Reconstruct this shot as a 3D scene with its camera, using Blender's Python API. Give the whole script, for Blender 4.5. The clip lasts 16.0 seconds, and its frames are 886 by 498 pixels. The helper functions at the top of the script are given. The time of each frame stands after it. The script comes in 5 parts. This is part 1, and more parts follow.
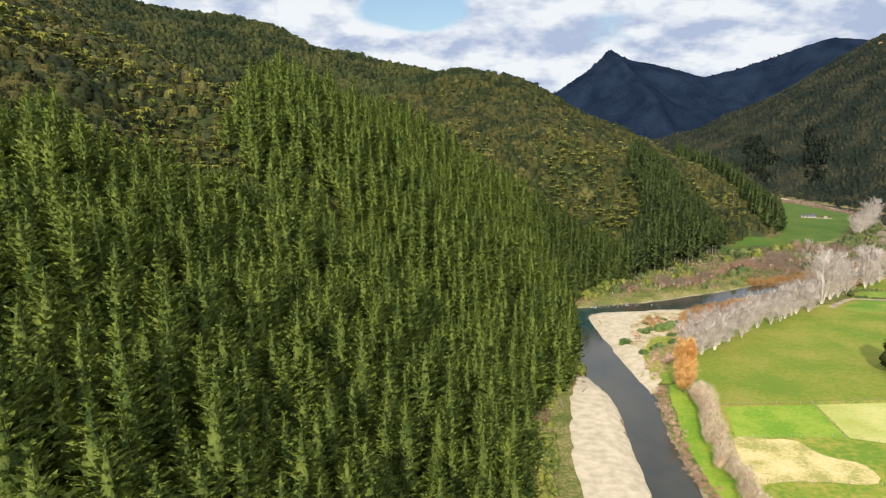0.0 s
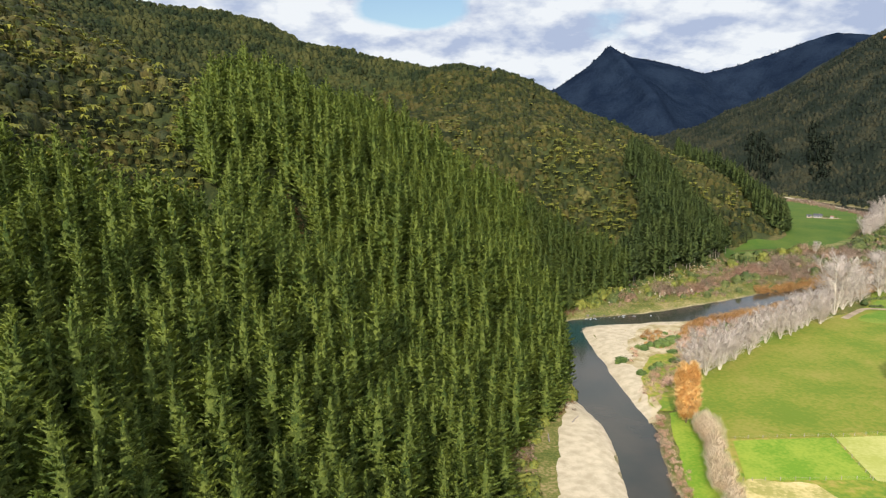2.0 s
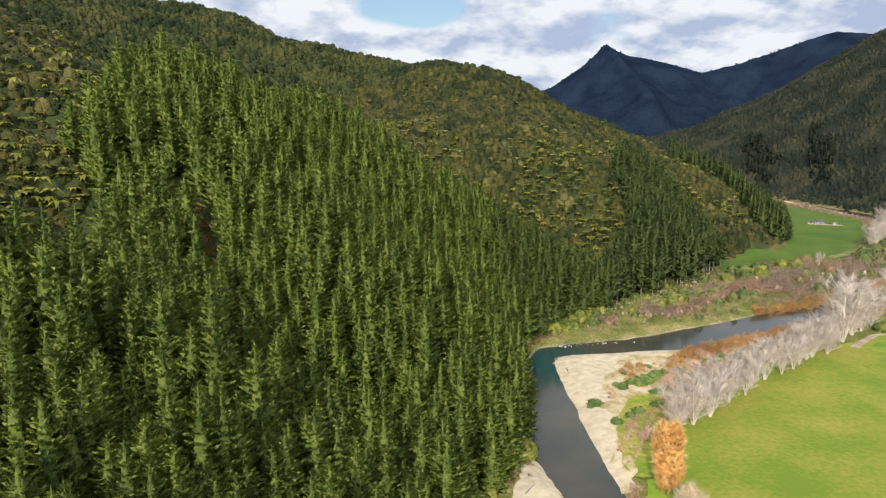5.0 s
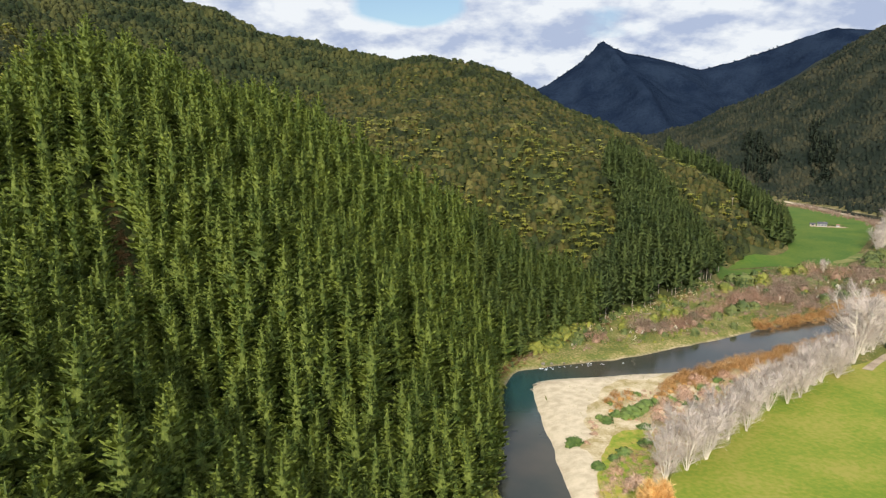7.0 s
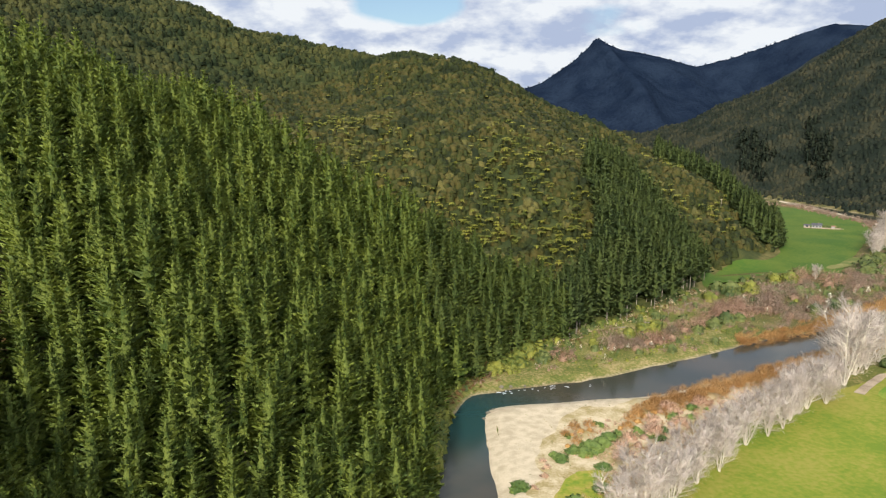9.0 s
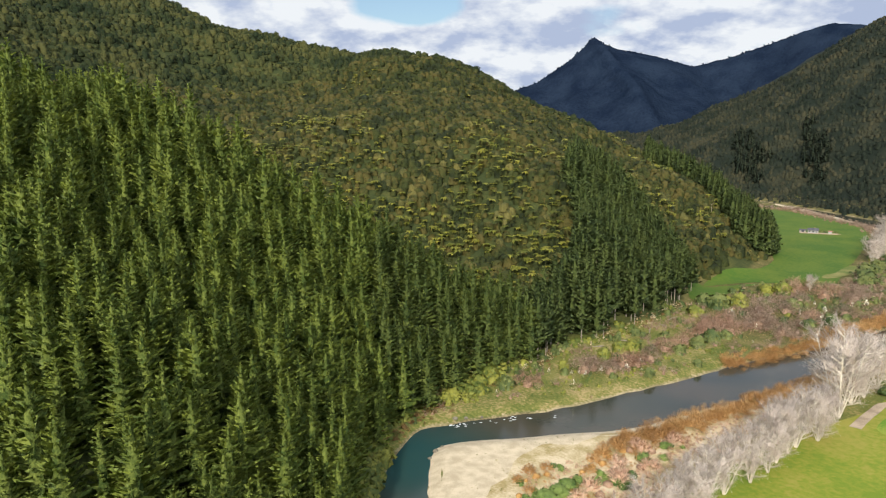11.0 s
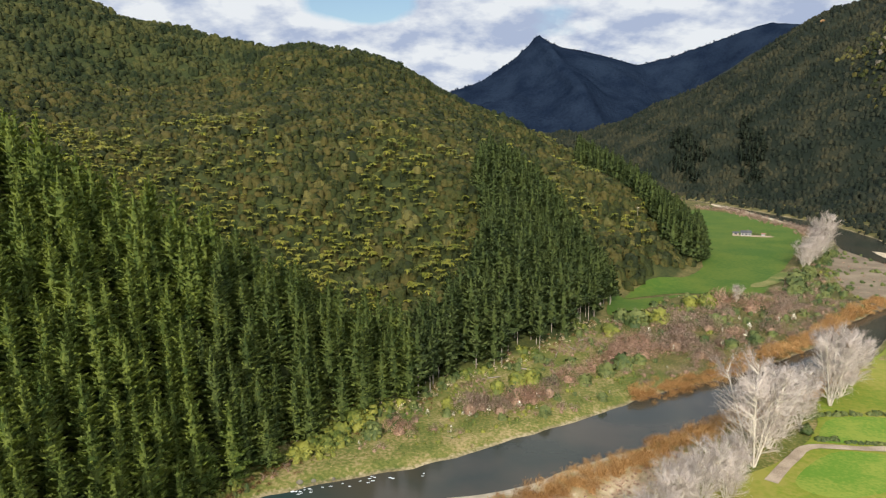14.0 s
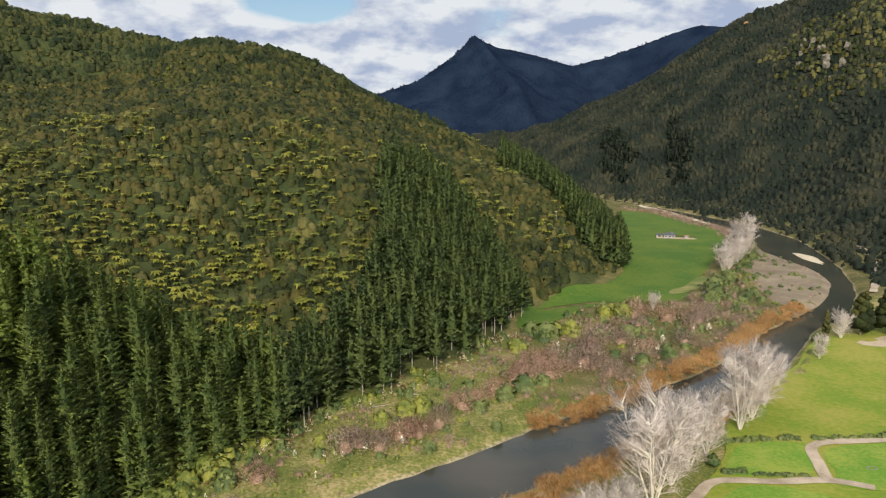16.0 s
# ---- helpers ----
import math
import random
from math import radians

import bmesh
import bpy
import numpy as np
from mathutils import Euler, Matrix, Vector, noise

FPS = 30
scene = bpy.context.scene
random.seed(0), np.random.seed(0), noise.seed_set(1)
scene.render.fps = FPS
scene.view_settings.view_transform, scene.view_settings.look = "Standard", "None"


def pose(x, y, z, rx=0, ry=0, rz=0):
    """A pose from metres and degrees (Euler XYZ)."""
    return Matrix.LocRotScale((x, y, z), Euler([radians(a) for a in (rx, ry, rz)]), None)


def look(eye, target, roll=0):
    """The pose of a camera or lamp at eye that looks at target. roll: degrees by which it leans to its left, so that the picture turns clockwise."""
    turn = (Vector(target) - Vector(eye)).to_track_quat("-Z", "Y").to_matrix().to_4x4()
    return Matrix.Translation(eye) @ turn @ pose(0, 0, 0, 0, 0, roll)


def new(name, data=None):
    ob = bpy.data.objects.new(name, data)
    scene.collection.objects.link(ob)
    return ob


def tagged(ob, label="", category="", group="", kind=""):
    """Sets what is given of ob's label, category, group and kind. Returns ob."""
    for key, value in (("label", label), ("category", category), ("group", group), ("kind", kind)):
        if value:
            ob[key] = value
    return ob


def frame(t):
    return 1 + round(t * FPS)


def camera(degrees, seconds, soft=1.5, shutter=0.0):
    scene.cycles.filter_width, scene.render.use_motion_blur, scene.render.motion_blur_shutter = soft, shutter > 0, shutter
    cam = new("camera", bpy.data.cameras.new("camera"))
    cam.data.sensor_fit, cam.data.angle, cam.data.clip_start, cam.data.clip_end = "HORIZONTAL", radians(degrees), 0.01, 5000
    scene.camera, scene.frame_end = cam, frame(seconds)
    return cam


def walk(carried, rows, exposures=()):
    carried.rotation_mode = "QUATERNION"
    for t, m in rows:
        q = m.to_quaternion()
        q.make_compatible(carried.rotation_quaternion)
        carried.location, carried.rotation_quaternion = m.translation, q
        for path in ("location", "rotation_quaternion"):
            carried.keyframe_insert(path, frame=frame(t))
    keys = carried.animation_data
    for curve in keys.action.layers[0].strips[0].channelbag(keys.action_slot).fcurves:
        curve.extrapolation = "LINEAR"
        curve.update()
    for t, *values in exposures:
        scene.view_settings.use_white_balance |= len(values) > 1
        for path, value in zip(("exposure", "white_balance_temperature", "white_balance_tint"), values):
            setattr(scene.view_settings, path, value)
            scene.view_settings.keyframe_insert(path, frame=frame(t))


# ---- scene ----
cam = camera(63.8, 16.0, 1.2)
METRES, EYE, TILT, LEAN, TURN = 300.0, 107.0, -9.4, 0.0, 0.0
ROWS = [
    (0.0, 0.0, 0.0, 0.0, 0.0, 0.0, -0.0),
    (0.5, 0.0049, 0.0238, 0.0042, 0.02, -0.03, 0.07),
    (1.0, 0.0125, 0.0502, 0.0091, 0.05, -0.07, 0.13),
    (1.5, 0.0217, 0.0765, 0.0139, 0.05, -0.13, 0.17),
    (2.0, 0.0337, 0.1041, 0.0187, 0.05, -0.17, 0.21),
    (2.5, 0.0475, 0.1299, 0.0232, 0.06, -0.19, 0.27),
    (3.0, 0.0634, 0.1567, 0.0278, 0.08, -0.23, 0.24),
    (3.5, 0.0775, 0.1835, 0.0322, 0.06, -0.2, 0.16),
    (4.0, 0.0893, 0.2127, 0.0374, 0.0, -0.19, 0.11),
    (6.5, 0.1383, 0.3585, 0.0629, -0.17, -0.32, 0.11),
    (7.0, 0.1542, 0.3882, 0.0678, -0.19, -0.35, 0.19),
    (7.5, 0.17, 0.413, 0.0718, -0.19, -0.38, 0.23),
    (8.0, 0.1889, 0.4411, 0.0764, -0.2, -0.43, 0.25),
    (8.5, 0.2063, 0.4653, 0.08, -0.21, -0.45, 0.33),
    (9.0, 0.2272, 0.4923, 0.0844, -0.21, -0.48, 0.36),
    (11.5, 0.3096, 0.6241, 0.106, -0.28, -0.46, 0.34),
    (12.0, 0.3291, 0.6513, 0.1106, -0.26, -0.48, 0.38),
    (12.5, 0.3472, 0.6743, 0.1143, -0.24, -0.47, 0.41),
    (13.0, 0.369, 0.7002, 0.1182, -0.38, -0.49, 0.47),
    (13.5, 0.3892, 0.7225, 0.1221, -1.85, -0.55, 0.7),
    (14.0, 0.4106, 0.7473, 0.1257, -3.84, -0.59, 1.02),
    (14.5, 0.4322, 0.7703, 0.1291, -4.96, -0.61, 1.22),
    (15.0, 0.4549, 0.794, 0.1326, -6.14, -0.65, 1.41),
    (15.5, 0.4774, 0.8162, 0.1355, -7.27, -0.66, 1.6),
    (16.0, 0.4986, 0.8406, 0.1394, -8.34, -0.66, 1.72),
]
walk(cam, [(t, pose(0, 0, EYE, TILT, LEAN, TURN) @ pose(METRES * x, METRES * y, METRES * z, 90 + pitch, roll, yaw)) for t, x, y, z, yaw, pitch, roll in ROWS],
     [(0.0, 0.12, 6250, 8), (9.0, 0.12, 6250, 8), (13.0, 0.05, 6250, 8), (16.0, -0.05, 6250, 8)])

# ---- light and sky ----
SUN_UP, SUN_WAY = 29.0, (-0.22, -1.0)   # elevation in degrees, direction towards the sun on the plan
world = bpy.data.worlds.new("sky")
scene.world = world
world.use_nodes = True
wn, wl = world.node_tree.nodes, world.node_tree.links
wn.clear()


def wnode(kind, **values):
    n = wn.new(kind)
    for k, v in values.items():
        n.inputs[k].default_value = v
    return n


sky = wn.new("ShaderNodeTexSky")
sky.sky_type, sky.sun_disc = "NISHITA", False
sky.sun_elevation, sky.sun_rotation = radians(SUN_UP), math.atan2(SUN_WAY[0], SUN_WAY[1])
blue = wnode("ShaderNodeBackground", Strength=0.105)
wl.new(sky.outputs[0], blue.inputs[0])
wco = wn.new("ShaderNodeTexCoord")
wsplit = wn.new("ShaderNodeSeparateXYZ")
wl.new(wco.outputs["Generated"], wsplit.inputs[0])
# cloud layer seen in perspective: the direction divided by its height
wup = wn.new("ShaderNodeMath")
wup.operation = "MAXIMUM"
wup.inputs[1].default_value = 0.0
wl.new(wsplit.outputs[2], wup.inputs[0])
wadd = wn.new("ShaderNodeMath")
wadd.operation = "ADD"
wadd.inputs[1].default_value = 0.42
wl.new(wup.outputs[0], wadd.inputs[0])
wdiv = wn.new("ShaderNodeVectorMath")
wdiv.operation = "DIVIDE"
wcomb = wn.new("ShaderNodeCombineXYZ")
for i in range(3):
    wl.new(wadd.outputs[0], wcomb.inputs[i])
wl.new(wco.outputs["Generated"], wdiv.inputs[0])
wl.new(wcomb.outputs[0], wdiv.inputs[1])
cover = wnode("ShaderNodeTexNoise", Scale=2.4, Detail=6.0, Roughness=0.5)
shade = wnode("ShaderNodeTexNoise", Scale=6.4, Detail=7.0, Roughness=0.55)
wmove = wn.new("ShaderNodeVectorMath")
wmove.operation = "ADD"
wmove.inputs[1].default_value = (3.3, 1.7, 0.4)
wl.new(wdiv.outputs[0], wmove.inputs[0])
wl.new(wmove.outputs[0], cover.inputs["Vector"])
wl.new(wdiv.outputs[0], shade.inputs["Vector"])
cramp = wn.new("ShaderNodeValToRGB")
cramp.color_ramp.elements[0].position, cramp.color_ramp.elements[1].position = 0.36, 0.46
# a small blue break in the cover, low over the valley
wgap = wn.new("ShaderNodeVectorMath")
wgap.operation = "SUBTRACT"
wgap.inputs[1].default_value = (-0.035, 0.985, 0.160)
wl.new(wco.outputs["Generated"], wgap.inputs[0])
wscale = wn.new("ShaderNodeVectorMath")
wscale.operation = "MULTIPLY"
wscale.inputs[1].default_value = (5.5, 4.0, 13.0)
wl.new(wgap.outputs[0], wscale.inputs[0])
wlen = wn.new("ShaderNodeVectorMath")
wlen.operation = "LENGTH"
wl.new(wscale.outputs[0], wlen.inputs[0])
wnear = wn.new("ShaderNodeMapRange")
wnear.inputs["From Min"].default_value, wnear.inputs["From Max"].default_value = 0.25, 0.62
wnear.inputs["To Min"].default_value, wnear.inputs["To Max"].default_value = -0.30, 0.08
wl.new(wlen.outputs["Value"], wnear.inputs["Value"])
wsum = wn.new("ShaderNodeMath")
wsum.operation = "ADD"
wl.new(cover.outputs[0], wsum.inputs[0])
wl.new(wnear.outputs[0], wsum.inputs[1])
wl.new(wsum.outputs[0], cramp.inputs[0])
sramp = wn.new("ShaderNodeValToRGB")
sramp.color_ramp.elements[0].position, sramp.color_ramp.elements[1].position = 0.40, 0.56
sramp.color_ramp.elements[0].color = (0.50, 0.565, 0.74, 1)
sramp.color_ramp.elements[1].color = (0.97, 0.975, 0.99, 1)
wl.new(shade.outputs[0], sramp.inputs[0])
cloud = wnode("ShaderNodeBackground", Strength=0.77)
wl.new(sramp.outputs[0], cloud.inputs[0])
# cloud made brighter nearer the sun, out of view, added to fill shaded sides
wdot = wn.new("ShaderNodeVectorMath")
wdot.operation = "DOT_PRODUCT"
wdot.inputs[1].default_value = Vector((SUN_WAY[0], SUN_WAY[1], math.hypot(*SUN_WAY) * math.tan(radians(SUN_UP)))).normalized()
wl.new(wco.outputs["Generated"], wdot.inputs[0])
wfill = wn.new("ShaderNodeMapRange")
wfill.interpolation_type = "SMOOTHSTEP"
wfill.inputs["From Min"].default_value, wfill.inputs["From Max"].default_value = -0.2, 1.0
wfill.inputs["To Min"].default_value, wfill.inputs["To Max"].default_value = 0.86, 2.1
wl.new(wdot.outputs["Value"], wfill.inputs["Value"])
wl.new(wfill.outputs[0], cloud.inputs["Strength"])
wmix = wn.new("ShaderNodeMixShader")
wl.new(cramp.outputs[0], wmix.inputs[0])
wl.new(blue.outputs[0], wmix.inputs[1])
wl.new(cloud.outputs[0], wmix.inputs[2])
wout = wn.new("ShaderNodeOutputWorld")
wl.new(wmix.outputs[0], wout.inputs[0])

sun_data = bpy.data.lights.new("sun", "SUN")
sun_data.energy, sun_data.angle, sun_data.color = 5.0, radians(0.6), (1.0, 0.91, 0.76)
sun = new("sun", sun_data)
sun.matrix_world = look((SUN_WAY[0] * 800, SUN_WAY[1] * 800, 800 * math.tan(radians(SUN_UP))), (0, 0, 0))


# ---- materials ----
def surface(name, low, high, scale=0.3, fine=6.0, rough=0.8, bump=0.0, island=0.0, through_light=0.0, spec=0.3, mid=None, dist=0.5):
    """A material whose colour runs from low to high by noise at two scales, in metres."""
    m = bpy.data.materials.new(name)
    m.use_nodes = True
    n, l = m.node_tree.nodes, m.node_tree.links
    n.clear()
    geo = n.new("ShaderNodeNewGeometry")
    a, b = n.new("ShaderNodeTexNoise"), n.new("ShaderNodeTexNoise")
    a.inputs["Scale"].default_value, a.inputs["Detail"].default_value = scale, 4
    b.inputs["Scale"].default_value, b.inputs["Detail"].default_value = fine, 3
    l.new(geo.outputs["Position"], a.inputs["Vector"])
    l.new(geo.outputs["Position"], b.inputs["Vector"])
    mix = n.new("ShaderNodeMath")
    mix.operation = "MULTIPLY_ADD"
    l.new(b.outputs[0], mix.inputs[0])
    mix.inputs[1].default_value = dist
    l.new(a.outputs[0], mix.inputs[2])
    fac = mix.outputs[0]
    if island:
        add = n.new("ShaderNodeMath")
        add.operation = "MULTIPLY_ADD"
        l.new(geo.outputs["Random Per Island"], add.inputs[0])
        add.inputs[1].default_value = island
        l.new(fac, add.inputs[2])
        fac = add.outputs[0]
    centre = 0.5 + 0.5 * dist + 0.5 * island
    ramp = n.new("ShaderNodeValToRGB")
    e = ramp.color_ramp.elements
    e[0].position, e[1].position = 0.5 - 0.16, 0.5 + 0.16
    e[0].color, e[1].color = (*low, 1), (*high, 1)
    if mid:
        e.new(0.5).color = (*mid, 1)
    shift = n.new("ShaderNodeMath")
    shift.operation = "SUBTRACT"
    l.new(fac, shift.inputs[0])
    shift.inputs[1].default_value = centre - 0.5
    l.new(shift.outputs[0], ramp.inputs[0])
    p = n.new("ShaderNodeBsdfPrincipled")
    l.new(ramp.outputs[0], p.inputs["Base Color"])
    p.inputs["Roughness"].default_value = rough
    p.inputs["Specular IOR Level"].default_value = spec
    if bump:
        bp = n.new("ShaderNodeBump")
        bp.inputs["Strength"].default_value, bp.inputs["Distance"].default_value = 0.8, bump
        l.new(b.outputs[0], bp.inputs["Height"])
        l.new(bp.outputs[0], p.inputs["Normal"])
    out = n.new("ShaderNodeOutputMaterial")
    if through_light:
        t = n.new("ShaderNodeBsdfTranslucent")
        l.new(ramp.outputs[0], t.inputs[0])
        ms = n.new("ShaderNodeMixShader")
        ms.inputs[0].default_value = through_light
        l.new(p.outputs[0], ms.inputs[1])
        l.new(t.outputs[0], ms.inputs[2])
        l.new(ms.outputs[0], out.inputs[0])
    else:
        l.new(p.outputs[0], out.inputs[0])
    return m


PINE = surface("pine_needles", (0.084, 0.126, 0.021), (0.220, 0.262, 0.040), 0.14, 2.2, 0.6, island=0.25, through_light=0.35)
# Pine needles toned darker for cloud shade over the tip of the spur.
PINE_MID = surface("part_shaded_pine_needles", (0.062, 0.097, 0.020), (0.165, 0.200, 0.037), 0.12, 2.2, 0.6, island=0.25, through_light=0.3)
# Inner needles are coloured darker in place of shade deep in the crown.
PINE_CORE = surface("inner_needle_shade", (0.034, 0.054, 0.012), (0.125, 0.150, 0.032), 0.3, 2.2, 0.9, bump=0.5, spec=0.1)
DARK_CORE = surface("inner_needle_shade_dark", (0.027, 0.042, 0.012), (0.072, 0.090, 0.024), 0.3, 2.2, 0.9, bump=0.5, spec=0.1)
PALE_TRUNK = surface("grey_pine_bark", (0.20, 0.16, 0.13), (0.35, 0.30, 0.25), 0.6, 5, 0.9)
FLAT_GRASS = surface("river_grass", (0.13, 0.155, 0.024), (0.46, 0.345, 0.155), 0.08, 0.6, 0.9, island=0.4, mid=(0.25, 0.225, 0.055), through_light=0.15)
DRY_SPIT = surface("dry_spit_grass", (0.29, 0.225, 0.095), (0.53, 0.43, 0.28), 0.15, 1.3, 0.95, bump=0.12, mid=(0.42, 0.335, 0.19))
# Darker copy of the pine needles for the stands lying in shade.
PINE_DARK = surface("shaded_pine_needles", (0.042, 0.067, 0.018), (0.108, 0.136, 0.034), 0.09, 2.2, 0.6, island=0.25, through_light=0.2)
BARK = surface("pine_bark", (0.10, 0.07, 0.05), (0.24, 0.19, 0.15), 0.6, 5, 0.9)
PALE_BARK = surface("pale_bark", (0.47, 0.41, 0.335), (0.72, 0.645, 0.535), 0.3, 3, 0.8, island=0.15)
POPLAR_TWIG = surface("poplar_twigs", (0.45, 0.375, 0.32), (0.69, 0.59, 0.51), 0.3, 3, 0.8, island=0.2, through_light=0.2)
BUSH = surface("bush_leaves", (0.016, 0.022, 0.007), (0.084, 0.070, 0.018), 0.05, 1.6, 0.7, bump=1.0, island=0.3, through_light=0.1, mid=(0.038, 0.046, 0.010), dist=0.5, spec=0.15)
BUSH_BRIGHT = surface("bright_bush_leaves", (0.034, 0.042, 0.010), (0.132, 0.114, 0.026), 0.06, 1.6, 0.7, bump=1.0, island=0.3, through_light=0.1, dist=0.5)
FERN = surface("fern_fronds", (0.094, 0.114, 0.012), (0.295, 0.268, 0.034), 0.07, 1.0, 0.5, island=0.25, through_light=0.25)
BRACKEN = surface("dead_bracken", (0.16, 0.085, 0.033), (0.32, 0.185, 0.075), 0.2, 1.5, 0.9, island=0.3)
# Dark twig core: shade inside a leafless shrub, given as colour.
TWIG_SHADE = surface("inner_twig_shade", (0.17, 0.105, 0.068), (0.31, 0.205, 0.135), 0.3, 2.5, 0.9, spec=0.1)
# Dark tone carries the cloud shade lying over the hill across the river.
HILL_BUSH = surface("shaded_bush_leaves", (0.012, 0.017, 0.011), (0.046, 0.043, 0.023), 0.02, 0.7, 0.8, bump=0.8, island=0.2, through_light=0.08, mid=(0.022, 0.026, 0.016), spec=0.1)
RIDGE_BUSH = surface("ridge_bush_leaves", (0.015, 0.023, 0.009), (0.066, 0.066, 0.020), 0.02, 0.8, 0.8, bump=0.7, island=0.28, through_light=0.08, mid=(0.032, 0.039, 0.013), spec=0.1)
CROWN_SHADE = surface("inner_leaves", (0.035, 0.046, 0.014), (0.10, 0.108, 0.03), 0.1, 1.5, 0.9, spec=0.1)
HILL_PINE = surface("far_pine_needles", (0.013, 0.020, 0.013), (0.031, 0.038, 0.022), 0.1, 1.5, 0.8, island=0.3, spec=0.1)
# Blue haze and cloud shade over the far land are put into this colour.
HAZY_FAR_BUSH = surface("hazy_far_bush", (0.007, 0.012, 0.024), (0.014, 0.022, 0.038), 0.012, 0.11, 0.9, bump=8.0, spec=0.0)
ROUGH_GRASS = surface("rough_grass", (0.11, 0.14, 0.03), (0.40, 0.31, 0.13), 0.08, 0.9, 0.95, bump=0.12, mid=(0.22, 0.22, 0.06))
GRASS = surface("pasture_grass", (0.12, 0.19, 0.014), (0.31, 0.25, 0.052), 0.03, 0.5, 0.9, bump=0.08, dist=0.8, mid=(0.21, 0.23, 0.022))
FIELD = surface("long_pasture_grass", (0.118, 0.170, 0.010), (0.235, 0.215, 0.036), 0.03, 0.6, 0.9, bump=0.1, dist=0.6, mid=(0.172, 0.195, 0.017))
LUSH = surface("lush_grass", (0.095, 0.185, 0.012), (0.20, 0.24, 0.03), 0.07, 0.9, 0.9, bump=0.04, dist=0.7)
LIME_GRASS = surface("fresh_grass", (0.13, 0.235, 0.010), (0.25, 0.31, 0.030), 0.07, 0.9, 0.9, bump=0.04, dist=0.7)
FAR_GRASS = surface("valley_grass", (0.042, 0.090, 0.005), (0.084, 0.118, 0.009), 0.03, 0.4, 0.9, bump=0.05, dist=0.7)
DRY_STRIP = surface("dry_meadow_grass", (0.085, 0.110, 0.018), (0.22, 0.19, 0.065), 0.08, 0.9, 0.9, bump=0.05)
PALE_GRASS = surface("grazed_grass", (0.33, 0.34, 0.07), (0.48, 0.44, 0.15), 0.06, 0.7, 0.9, bump=0.04)
STRAW = surface("straw_stubble", (0.30, 0.27, 0.075), (0.62, 0.475, 0.225), 0.10, 0.9, 0.95, bump=0.06, mid=(0.50, 0.40, 0.16))
GRAVEL = surface("river_gravel", (0.40, 0.325, 0.215), (0.55, 0.455, 0.315), 0.3, 3.0, 0.95, bump=0.12)
GREY_GRAVEL = surface("grey_gravel", (0.14, 0.105, 0.068), (0.24, 0.185, 0.120), 0.05, 1.0, 0.95, bump=0.12)
TRACK = surface("track_gravel", (0.25, 0.19, 0.13), (0.42, 0.33, 0.235), 0.15, 2.0, 0.95, bump=0.05)
BARE_EARTH = surface("bare_earth", (0.30, 0.22, 0.14), (0.42, 0.33, 0.22), 0.15, 2.0, 0.95, bump=0.05)
TWIG_PURPLE = surface("purple_twigs", (0.265, 0.175, 0.122), (0.47, 0.345, 0.255), 0.08, 0.9, 0.85, island=0.15, through_light=0.25)
TWIG_ORANGE = surface("orange_twigs", (0.46, 0.245, 0.085), (0.70, 0.425, 0.170), 0.06, 0.8, 0.8, island=0.15, through_light=0.3)
TWIG_RED = surface("reddish_twigs", (0.34, 0.19, 0.125), (0.57, 0.36, 0.25), 0.08, 0.9, 0.85, island=0.15, through_light=0.25)
# Osier core toned down to stand for shade among the stems.
ORANGE_SHADE = surface("inner_osier_shade", (0.27, 0.15, 0.05), (0.45, 0.27, 0.10), 0.3, 2.5, 0.9, spec=0.1)
TWIG_PINK = surface("pink_twigs", (0.62, 0.375, 0.245), (0.84, 0.59, 0.42), 0.06, 0.8, 0.85, island=0.15, through_light=0.15)
TWIG_GOLD = surface("golden_leaves", (0.80, 0.50, 0.18), (0.95, 0.70, 0.32), 0.2, 1.2, 0.8, island=0.2, through_light=0.45)
TWIG_TAN = surface("tan_twigs", (0.78, 0.60, 0.39), (0.94, 0.79, 0.57), 0.1, 0.9, 0.85, island=0.15, through_light=0.3)
SHRUB = surface("green_shrub_leaves", (0.045, 0.07, 0.018), (0.15, 0.165, 0.045), 0.08, 1.6, 0.6, bump=0.3, island=0.3, through_light=0.12)
LEAFY = surface("fresh_shrub_leaves", (0.060, 0.105, 0.022), (0.17, 0.225, 0.052), 0.08, 1.6, 0.6, bump=0.3, island=0.3, through_light=0.15)
GORSE = surface("yellow_shrub_leaves", (0.07, 0.095, 0.016), (0.23, 0.225, 0.036), 0.08, 1.6, 0.6, bump=0.3, island=0.3, through_light=0.12)
PLUME = surface("pampas_plumes", (0.66, 0.58, 0.42), (0.84, 0.77, 0.62), 0.5, 2, 0.9, island=0.2, through_light=0.25)
FLAX = surface("pampas_blades", (0.16, 0.20, 0.07), (0.38, 0.38, 0.16), 0.5, 2, 0.8, island=0.3)
ROCK = surface("pale_rock", (0.09, 0.078, 0.058), (0.19, 0.165, 0.12), 0.12, 0.6, 0.9, bump=0.8)
EARTH_SLIP = surface("orange_clay", (0.20, 0.11, 0.045), (0.34, 0.19, 0.08), 0.2, 1.0, 0.95)
FOAM = surface("white_water", (0.65, 0.68, 0.70), (0.85, 0.87, 0.88), 0.5, 3, 0.6)
WALL_PAINT = surface("weatherboard_paint", (0.26, 0.25, 0.24), (0.36, 0.35, 0.33), 0.5, 4, 0.6)
ROOF = surface("grey_iron_roof", (0.05, 0.05, 0.055), (0.09, 0.09, 0.095), 0.5, 4, 0.7)
ROOF_RUST = surface("rust_red_roof", (0.25, 0.13, 0.09), (0.34, 0.19, 0.13), 0.5, 4, 0.5)
